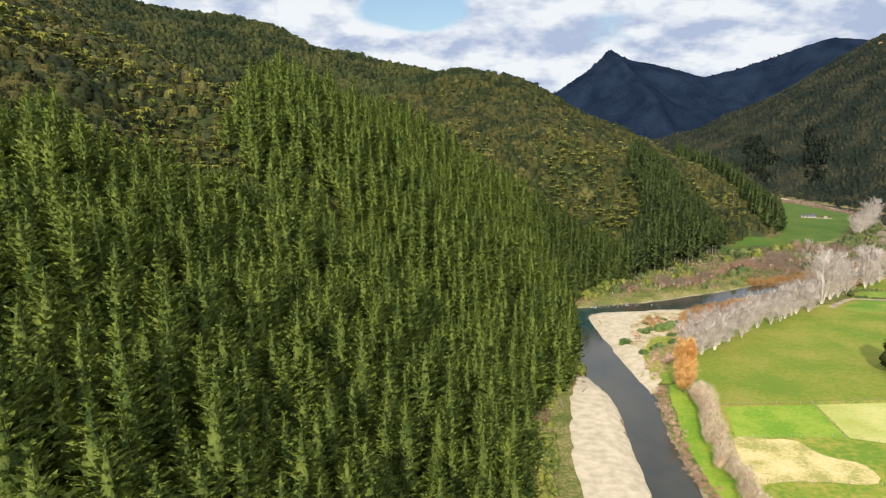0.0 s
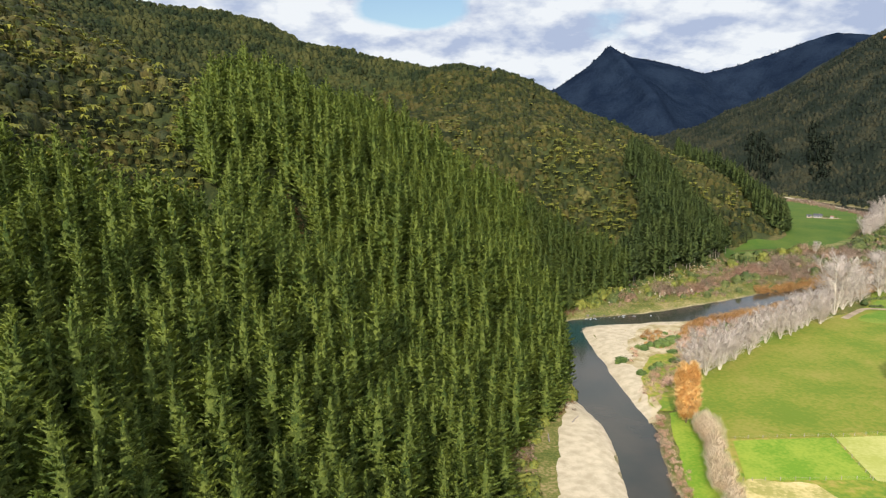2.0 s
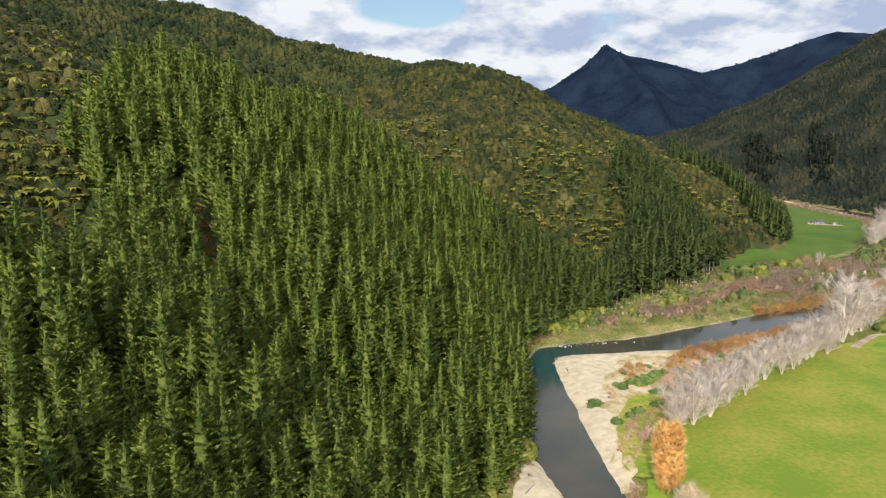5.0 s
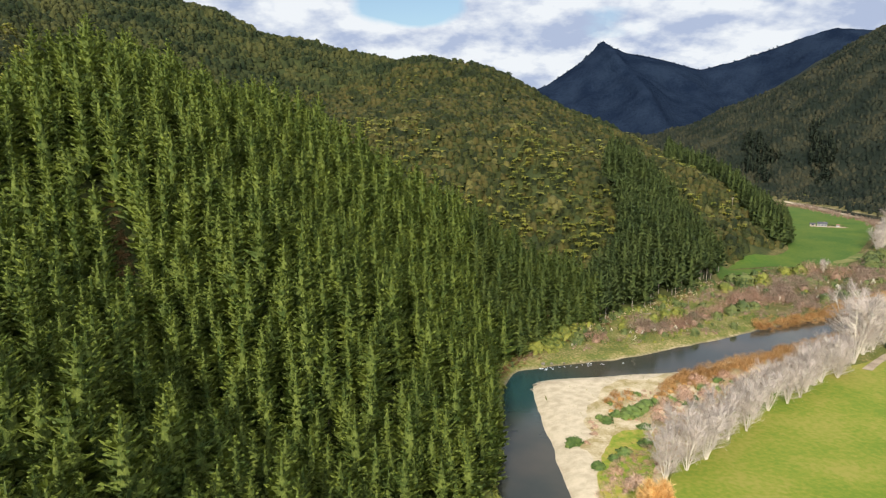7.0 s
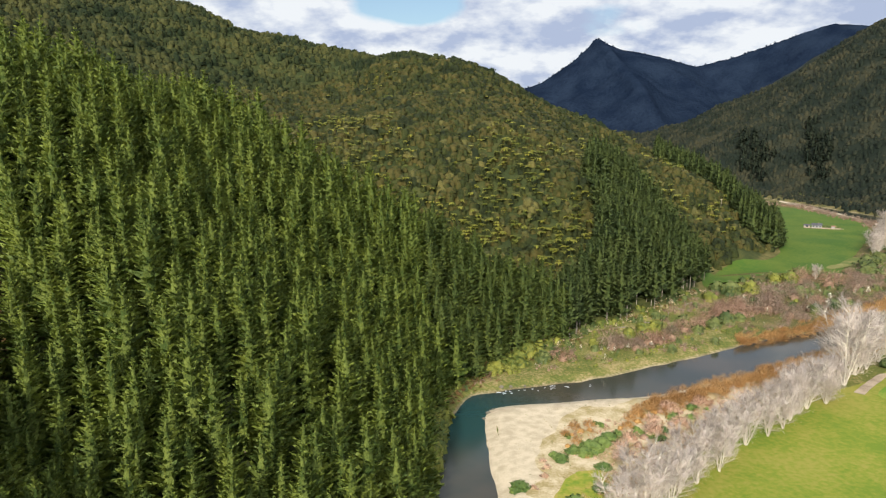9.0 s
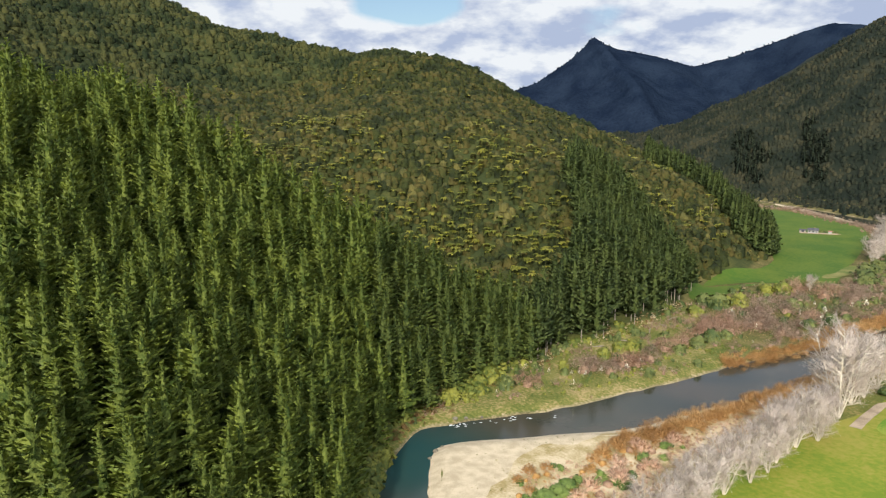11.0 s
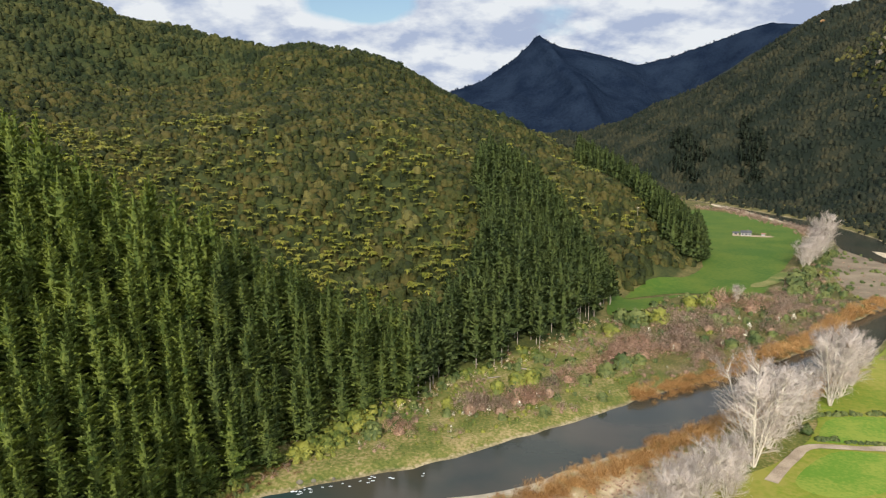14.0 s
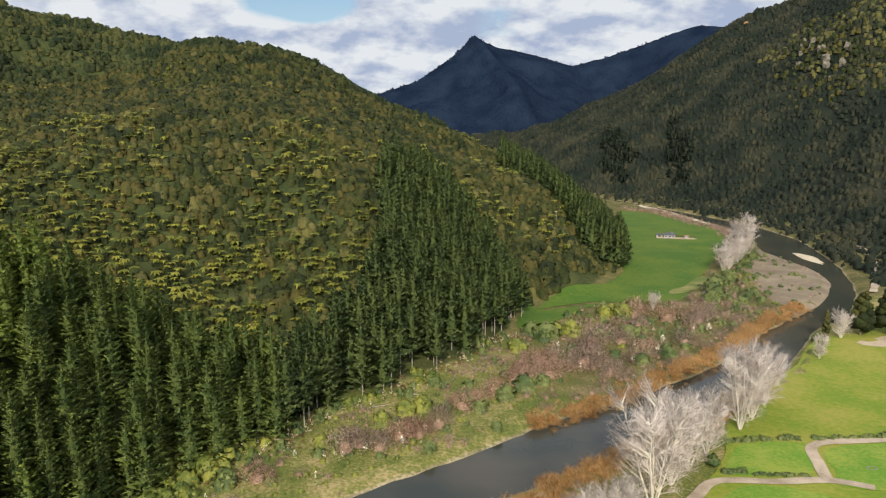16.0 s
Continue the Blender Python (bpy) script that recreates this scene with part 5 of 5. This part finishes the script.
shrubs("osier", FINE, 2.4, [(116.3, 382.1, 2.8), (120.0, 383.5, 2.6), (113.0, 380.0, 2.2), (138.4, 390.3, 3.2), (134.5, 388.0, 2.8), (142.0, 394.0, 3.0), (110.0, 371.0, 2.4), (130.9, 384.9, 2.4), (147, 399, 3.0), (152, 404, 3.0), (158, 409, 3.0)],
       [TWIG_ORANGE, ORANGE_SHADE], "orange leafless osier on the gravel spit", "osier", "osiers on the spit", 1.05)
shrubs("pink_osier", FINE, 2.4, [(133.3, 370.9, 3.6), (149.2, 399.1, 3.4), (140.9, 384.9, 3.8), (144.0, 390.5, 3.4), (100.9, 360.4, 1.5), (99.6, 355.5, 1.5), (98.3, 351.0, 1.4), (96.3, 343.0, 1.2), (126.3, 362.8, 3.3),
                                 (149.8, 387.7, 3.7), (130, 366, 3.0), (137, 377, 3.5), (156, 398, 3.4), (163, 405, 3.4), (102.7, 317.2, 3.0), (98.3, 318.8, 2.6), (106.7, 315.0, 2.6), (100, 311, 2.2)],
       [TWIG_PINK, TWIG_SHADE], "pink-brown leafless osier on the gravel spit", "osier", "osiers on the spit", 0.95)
tussock, plumes = [planted("pampas_tuft", PAMPAS[i], [FLAX, FLAX]) for i in range(3)], [planted("pampas_plume", plume[i], [PLUME, PLUME]) for i in range(3)]
for i, (x, y, k) in enumerate([(167.6, 474.9, 1.2), (156.1, 471.1, 1.2), (143.0, 468.3, 1.0), (146.7, 469.9, 0.9), (140.6, 452.5, 1.5), (133.6, 470.9, 1.0), (148.9, 467.7, 1.0), (248.9, 561.3, 1.4), (284.5, 557.7, 1.5),
                               (300.5, 563.6, 1.6), (291.9, 549.3, 1.5), (304.3, 580.6, 1.3), (276.2, 539.5, 1.3), (249.2, 532.6, 1.3), (329.6, 573.4, 1.8), (321.6, 572.6, 1.5), (176.8, 483.0, 1.1)]):
    clump = new("pampas_clump", None)
    clump.matrix_world = pose(x, y, float(ground_at(x, y)), 0, 0, i * 77) @ Matrix.Diagonal((1.3 * k, 1.3 * k, 1.4 * k, 1))
    part("blades", tussock[i % 3], None, clump, "arching grey-green blades")
    part("plumes", plumes[i % 3], None, clump, "feathery cream plumes")
    tagged(clump, "pampas grass clump with cream plumes on the flat", "pampas grass", "pampas clumps")
x, y = along(FOOT_WEST[9:15], 0.8, 2.2, 99)
stuff("edge_straw", PAMPAS, rows_of(x, y, 88, (0.7, 1.5)), TWIG_TAN, "straw-coloured dry scrub at the foot of the pine stand", "scrub")
x, y = spread([(405, 615), (440, 640), (478, 690), (494, 730), (497, 780), (472, 780), (430, 705), (408, 645)], 9.0, 101, 0.4)
c = waves(x, y, 20, 2, 102) > -0.1
stuff("bar_scrub", TWIGS, rows_of(x[c], y[c], 103, (0.3, 0.8)), TWIG_RED, "reddish-brown scrub scattered on the grey gravel bar", "scrub")
stuff("bar_shrubs", LOW, rows_of(x[~c], y[~c], 104, (0.5, 1.3)), SHRUB, "green shrubs scattered on the grey gravel bar", "scrub")
x, y = along([(500, 1088), (512, 1066), (528, 1060), (524, 993), (518, 944), (526, 916), (520, 890), (505, 850)], 0.9, 5.0, 105)
stuff("far_bank_scrub", TWIGS, rows_of(x, y, 106, (0.9, 1.7)), TWIG_PURPLE, "pink-brown leafless scrub along the far river bank", "scrub")
# Brighter leaf colours stand in for sun breaking onto this shoulder of the hill.
x, y = spread([(745, 1090), (800, 1040), (900, 980), (1010, 1080), (980, 1220), (880, 1330), (800, 1345), (790, 1260), (765, 1180)], 7.6, 107)
edge = away(x, y, [(745, 1090), (800, 1040), (900, 980), (1010, 1080), (980, 1220), (880, 1330), (800, 1345), (790, 1260), (765, 1180)], True)
fade = edge > 55 * np.random.default_rng(109).random(len(x))
x, y, edge = x[fade], y[fade], edge[fade]
lit = waves(x, y, 45, 2, 109) + edge / 110 > 0.95
stuff("sunlit_tone_hill_bush", WIDE, rows_of(x[lit], y[lit], 108, (0.75, 1.3)), BUSH_BRIGHT, "olive-yellow bush coloured as sunlit round the rocks on the hill", "bush")
stuff("half_lit_tone_hill_bush", WIDE, rows_of(x[~lit], y[~lit], 110, (0.75, 1.3)), BUSH, "olive-green bush coloured as partly sunlit on the shoulder of the hill", "bush")
x, y = spread([(88, 290), (100, 304), (112, 322), (124, 342), (134, 358), (118, 352), (104, 338), (94, 318)], 1.9, 111)
c = np.random.default_rng(112).uniform(size=len(x)) < 0.6
stuff("spit_grass", PAMPAS, rows_of(x[c], y[c], 113, (0.35, 0.75)), GORSE, "yellow-green grass tufts on the spit below the poplars", "grass tussocks")

# close scrub between the pines and the bend of the river
x, y = along([(52, 284), (60, 300), (64, 330), (66, 380), (68, 403), (76, 420), (84, 434), (96, 450), (112, 462)], 0.55, 2.2, 121)
c = ground_at(x, y) > 0.4
x, y = x[c], y[c]
c = waves(x, y, 12, 2, 122) > 0.0
stuff("bend_shrubs", LOW, rows_of(x[c], y[c], 123, (0.8, 2.3)), GORSE, "bright yellow-green shrubs crowding the river bend", "scrub")
stuff("bend_bracken", BRUSH, rows_of(x[~c], y[~c], 124, (0.3, 0.6)), BRACKEN, "rust-brown bracken below the pines at the bend", "bracken")


# ---- single trees, house, hedges and fences ----
def crown_shape(seed, leaves, radius, high, lumps=22):
    """A full evergreen crown: leafy masses round the trunk, smaller towards the top, with leaves standing off them."""
    rng = np.random.default_rng(seed)
    pieces = []
    per = leaves // lumps
    for i in range(lumps):
        f = (i + 0.5) / lumps
        h = high * (0.16 + 0.76 * f)
        wide = radius * (1.0 - 0.72 * f ** 1.6) * (0.75 + 0.25 * min(1, f * 4))
        a = i * 2.4 + rng.uniform(-0.4, 0.4)
        r = wide * rng.uniform(0.42, 0.6)
        c = np.array([math.cos(a) * (wide - r), math.sin(a) * (wide - r), h])
        v, k = [], 6
        for up, out in ((0.95, 0.2), (0.45, 0.85), (-0.25, 0.95), (-0.8, 0.45)):
            for j in range(k):
                b = (j + 0.5 * (up < 0.4)) * 6.283 / k
                q = r * rng.uniform(0.82, 1.15)
                v.append((math.cos(b) * out * q, math.sin(b) * out * q, up * q * 0.9))
        v = np.array(v)
        t = [(0, j, j + 1) for j in range(1, k - 1)]
        for e in range(3):
            for j in range(k):
                p, q = e * k + j, e * k + (j + 1) % k
                t += [(p, p + k, q), (q, p + k, q + k)]
        pieces.append((v + c, np.array(t), unit(v), np.zeros(len(t), int)))
        d = unit(rng.normal(size=(per, 3)) + np.array([0, 0, 0.3]))
        ln = rng.uniform(0.5, 1.1, per)
        way = unit(np.cross(d, rng.normal(size=(per, 3))) + 0.4 * d)
        pieces.append(blades(c + d * r * rng.uniform(0.85, 1.1, (per, 1)) - way * ln[:, None] * 0.4, way, ln, ln * 0.8, rng, unit(d + 0.3 * rng.normal(size=(per, 3)))))
    return join(pieces)


def evergreen(name, x, y, high, radius, label, category, material, seed, leaves=900):
    shape = crown_shape(seed, leaves, radius, high)
    tree = new(name, None)
    tree.location = (x, y, float(ground_at(x, y)))
    part("trunk", planted("evergreen_trunk", tube([(0, 0, -0.6), (0.2, 0.1, high * 0.3), (0, 0, high * 0.75)], [0.55, 0.42, 0.12], 7, 0), [BARK]), None, tree)
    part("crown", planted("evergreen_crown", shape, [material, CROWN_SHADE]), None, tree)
    return tagged(tree, label, category)


evergreen("paddock_tree", 200, 297, 25, 10.5, "large spreading dark evergreen tree in the paddock", "tree", BUSH, 901, 2200)
evergreen("shelter_tree", 405, 563, 24, 7.5, "tall dark evergreen shelter tree beside the river", "tree", BUSH, 902)
evergreen("shelter_tree", 418, 561, 26, 8.5, "tall dark evergreen shelter tree beside the river", "tree", BUSH, 903)
evergreen("shelter_tree", 432, 558, 25, 8.5, "tall dark evergreen shelter tree beside the river", "tree", BUSH, 904)
evergreen("shelter_tree", 448, 555, 25, 9.0, "tall dark evergreen shelter tree beside the river", "tree", BUSH, 905)
evergreen("column_tree", 386, 563, 15, 2.4, "narrow olive-green tree beside the yard", "tree", BUSH_BRIGHT, 906, 500)
evergreen("river_shrub", 377, 558, 5, 2.6, "rounded green shrub on the river bank", "shrub", SHRUB, 907, 160)
evergreen("river_shrub", 262, 447, 4, 2.6, "rounded green shrub beneath the poplars", "shrub", SHRUB, 908, 160)


def box(bm, x0, y0, z0, x1, y1, z1):
    m = Matrix.Translation(((x0 + x1) / 2, (y0 + y1) / 2, (z0 + z1) / 2)) @ Matrix.Diagonal((x1 - x0, y1 - y0, z1 - z0, 1))
    bmesh.ops.create_cube(bm, size=1, matrix=m)


def gable(x0, y0, x1, y1, z0, rise, over=0.5, thick=0.18):
    """A gabled roof with its ridge along x, of two sloping slabs."""
    bm = bmesh.new()
    mid = (y0 + y1) / 2
    for a in (y0 - over, y1 + over):
        ring = []
        for zz in (0, thick):
            ring += [bm.verts.new((x, y, z + zz)) for x, y, z in ((x0 - over, a, z0), (x1 + over, a, z0), (x1 + over, mid, z0 + rise), (x0 - over, mid, z0 + rise))]
        for f in ((0, 1, 2, 3), (7, 6, 5, 4), (0, 4, 5, 1), (1, 5, 6, 2), (2, 6, 7, 3), (3, 7, 4, 0)):
            bm.faces.new([ring[i] for i in f])
    bmesh.ops.recalc_face_normals(bm, faces=bm.faces)
    return bm


def building(name, x, y, turn, wide, deep, high, rise, wall, roof, label, windows=()):
    b = new(name, None)
    b.matrix_world = pose(x, y, float(ground_at(x, y)) + 0.2, 0, 0, turn)
    bm = bmesh.new()
    w, d = wide / 2, deep / 2
    base = [bm.verts.new((sx, sy, z)) for z in (-0.5, high) for sx, sy in ((-w, -d), (w, -d), (w, d), (-w, d))]
    top = [bm.verts.new((sx, 0, high + rise)) for sx in (-w, w)]
    for f in ((0, 1, 5, 4), (2, 3, 7, 6)):
        bm.faces.new([base[i] for i in f])
    bm.faces.new([base[1], base[2], base[6], top[1], base[5]])
    bm.faces.new([base[3], base[0], base[4], top[0], base[7]])
    part("wall", bm, wall, b)
    part("roof", gable(-w, -d, w, d, high - 0.05, rise, 0.5), roof, b)
    for wx, ww, wh in windows:
        bm = bmesh.new()
        box(bm, wx - ww / 2, -d - 0.06, high * 0.35, wx + ww / 2, -d + 0.05, high * 0.35 + wh)
        win = part("window", bm, GLASS_DARK, b, "dark glass window")
        bm = bmesh.new()
        for s in (-1, 1):
            box(bm, wx + s * ww / 2 - 0.05, -d - 0.1, high * 0.35 - 0.06, wx + s * ww / 2 + 0.05, -d + 0.02, high * 0.35 + wh + 0.06)
        part("frame", bm, WALL_PAINT, win)
    return tagged(b, label, "building")


house = building("farmhouse", 452, 867, -27, 9, 6, 2.6, 2.0, WALL_PAINT, ROOF, "white weatherboard farmhouse with a grey iron roof",
                 ((-3.0, 1.4, 1.1), (0.2, 1.8, 1.2), (3.0, 1.4, 1.1)))
bm = bmesh.new()
box(bm, -0.4, -0.4, 3.2, 0.4, 0.4, 5.2)
part("chimney", bm, ROOF_RUST, house).location = (1.5, 0.6, 0)
building("carport", 444, 871, -27, 5.5, 5, 2.3, 1.0, POST, ROOF, "low dark shed beside the farmhouse", ((0, 2.4, 1.4),))
building("shed", 465, 860, -27, 3, 2.6, 2.0, 0.7, WALL_PAINT, ROOF_RUST, "small white garden shed in the paddock")
sheet("garden_yard", [(440, 864), (466, 850), (471, 859), (446, 874)], BARE_EARTH, "worn yard in front of the farmhouse", lift=0.34, category="yard")
x, y = along([(441, 862), (453, 856), (466, 849), (472, 858)], 2.0, 0.3, 81)
stuff("garden_hedge", LOW, rows_of(x, y, 82, (0.25, 0.4)), GORSE, "clipped pale hedge round the farmhouse yard", "hedge")
x, y = along([(458, 872), (466, 868), (474, 862)], 2.2, 1.0, 83)
stuff("garden_shrubs", LOW, rows_of(x, y, 84, (0.8, 1.2)), SHRUB, "dark garden shrubs behind the farmhouse", "shrubs")


def hedge(line, gap, size, seed, material, label):
    x, y = along(line, gap, 0.35, seed)
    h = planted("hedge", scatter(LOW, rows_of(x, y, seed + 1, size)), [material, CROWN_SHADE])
    return tagged(new("hedge", h), label, "hedge", "hedges by the lawns")


hedge([(263, 441.5), (266, 441), (269, 440.5)], 0.9, (0.8, 1.0), 91, SHRUB, "rounded dark green hedge beside the lawn")
hedge([(271, 438.8), (278, 437), (286, 434.8)], 0.9, (0.5, 0.7), 93, SHRUB, "low dark green hedge along the track")
hedge([(270, 460), (280, 461), (291, 460), (300, 459)], 1.6, (0.6, 1.1), 95, SHRUB, "uneven row of green shrubs behind the lawn")
hedge([(305, 458), (316, 457), (330, 456), (346, 454)], 1.5, (0.6, 1.0), 97, SHRUB, "uneven row of green shrubs behind the track")


def fence(line, label):
    """Timber posts with two wires."""
    f = new("fence", None)
    pts = rounded(line, 4.0)
    z = [float(ground_at(*p)) + 0.15 for p in pts]
    for p, h in zip(pts, z):
        ob = new("post", POST_MESH)
        ob.location = (p[0], p[1], h)
        ob.parent = f
    for up in (0.6, 1.05):
        part("wire", planted("wire", tube([(p[0], p[1], h + up) for p, h in zip(pts, z)], [0.012] * len(pts), 3, 0), [POST]), None, f)
    return tagged(f, label, "fence", "paddock fences")


bm = bmesh.new()
bmesh.ops.create_cone(bm, cap_ends=True, segments=7, radius1=0.10, radius2=0.085, depth=1.7, matrix=Matrix.Translation((0, 0, 0.45)))
POST_MESH = bpy.data.meshes.new("post")
bm.to_mesh(POST_MESH)
bm.free()
POST_MESH.materials.append(POST)
fence([(106, 260), (124, 261.3), (143, 262.2), (160, 264), (178, 266)], "weathered post and wire fence between paddocks")
fence([(100, 231.3), (120, 231.3), (139, 231.3), (155, 224)], "weathered post and wire fence between paddocks")
fence([(143, 261), (141, 246), (139, 232.5)], "short weathered fence dividing the grazing strip")
fence([(92, 202), (112, 200), (135, 199)], "weathered post and wire fence below the straw")

# ring of stones on the lawn
ring = new("fire_ring", None)
ring.location = (308, 436, float(ground_at(308, 436)) + 0.32)
bm = bmesh.new()
bmesh.ops.create_icosphere(bm, subdivisions=1, radius=0.42)
for v in bm.verts:
    v.co *= 1 + 0.2 * noise.noise(v.co * 3)
    v.co.z *= 0.7
stone_mesh = bpy.data.meshes.new("stone")
bm.to_mesh(stone_mesh)
bm.free()
stone_mesh.materials.append(ROCK)
for i in range(14):
    s = new("stone", stone_mesh)
    s.location = (1.4 * math.cos(i * 0.449), 1.1 * math.sin(i * 0.449), 0.08)
    s.scale = (0.7, 0.7, 0.7)
    s.rotation_euler = (i, i * 2, i * 3)
    s.parent = ring
tagged(ring, "ring of pale stones on the lawn", "fire ring")

# white water at the head of the bend
rg = np.random.default_rng(77)
n = 44
fx, fy = 91 + 42 * rg.random(n) ** 2.6, None
fy = 427 + (fx - 92) * 0.17 + rg.normal(size=n) * 2.2
foam = []
for x, y in zip(fx, fy):
    k = 7
    a = np.arange(k) * 6.283 / k
    r = rg.uniform(0.12, 0.42, k)
    ring_v = np.c_[x + np.cos(a) * r * 2.0, y + np.sin(a) * r * 0.8, np.full(k, 0.03)]
    v = np.r_[ring_v, [[x, y, 0.10]]]
    f = np.array([(i, (i + 1) % k, k) for i in range(k)])
    foam.append((v, f, np.tile([[0.0, 0, 1]], (k + 1, 1)), np.zeros(k, int)))
tagged(new("white_water", planted("white_water", join(foam), [FOAM])), "small broken white water over the shallow rapids", "rapids", kind="stuff")


def boulder(seed, size):
    bm = bmesh.new()
    bmesh.ops.create_icosphere(bm, subdivisions=2, radius=size)
    for v in bm.verts:
        v.co += v.co.normalized() * size * 0.35 * noise.noise(v.co / size * 1.3 + Vector((seed, 0, 0)))
        v.co.z *= 0.75
    return bm


for i, (x, y, s) in enumerate([(86, 405, 1.1), (88, 408, 0.8), (84, 400, 0.7), (93, 430, 1.0), (97, 431, 0.8), (103, 432, 0.6)]):
    tagged(part("boulder", boulder(i * 3.7, s), ROCK), "weathered grey boulder at the river's edge", "boulder", "river boulders").location = (x, y, float(max(ground_at(x, y), 0)) + 0.1)

# bare rock on the hill across the river
rk = random.Random(31)
for i in range(16):
    s = rk.uniform(3.0, 6.5)
    f = rk.random()
    x, y = 850 - 46 * f + rk.gauss(0, 7), 1262 - 130 * f + rk.gauss(0, 9)
    bm = boulder(i * 5.3 + 1, s)
    for v in bm.verts:
        v.co = Vector((v.co.x * 0.75, v.co.y * 0.8, v.co.z * 1.5)) + 0.55 * s * noise.noise_vector(v.co * 0.5 + Vector((i, 0, 0)))
    tagged(part("rock_outcrop", bm, ROCK), "bare weathered rock outcrop in the hillside bush", "rock outcrop", "hill rocks").location = (x, y, float(ground_at(x, y)) + s * 0.75)
tagged(part("earth_slip", boulder(41, 4.5), EARTH_SLIP), "small orange earth slip near the hill crest", "earth slip").location = (892, 1500, float(ground_at(892, 1500)) + 2.5)


def log(x, y, turn, length, label):
    bm = bmesh.new()
    v, f, n, k = tube([(-length / 2, 0, 0), (0, 0.1, 0.12), (length / 2, 0, 0.05)], [0.28, 0.24, 0.16], 7)
    ob = new("fallen_log", planted("fallen_log", (v, f, n, k * 0), [PALE_TRUNK]))
    ob.matrix_world = pose(x, y, float(ground_at(x, y)) + 0.3, 0, 0, turn)
    bm.free()
    return tagged(ob, label, "log", "fallen logs")


for x, y, turn, length in ((188, 528, 20, 9), (196, 536, 70, 8), (178, 518, -30, 10), (205, 545, 110, 7), (162, 508, 15, 8), (214, 556, 40, 9), (58, 278, 60, 7), (46, 262, 85, 6)):
    log(x, y, turn, length, "pale weathered log lying on the flat")


def power_pole(x, y, turn, high=9.5):
    """A timber pole with a crossarm and pale insulators."""
    pole = new("power_pole", None)
    pole.matrix_world = pose(x, y, float(ground_at(x, y)), 0, 0, turn)
    part("shaft", planted("shaft", tube([(0, 0, -1), (0, 0, high * 0.5), (0, 0, high)], [0.2, 0.17, 0.13], 8, 0), [POST]), None, pole)
    bm = bmesh.new()
    box(bm, -1.3, -0.2, high - 0.75, 1.3, -0.06, high - 0.55)
    arm = part("crossarm", bm, POST, pole)
    for k in (-1.15, -0.4, 0.4, 1.15):
        bm = bmesh.new()
        bmesh.ops.create_cone(bm, cap_ends=True, segments=8, radius1=0.11, radius2=0.06, depth=0.35, matrix=Matrix.Translation((k, -0.13, high - 0.37)))
        part("insulator", bm, PLUME, arm, "pale glazed insulator")
    return tagged(pole, "weathered timber power pole above the hillside bush", "power pole", "power poles")


power_pole(327, 978, 10)
power_pole(304, 743.5, 10)
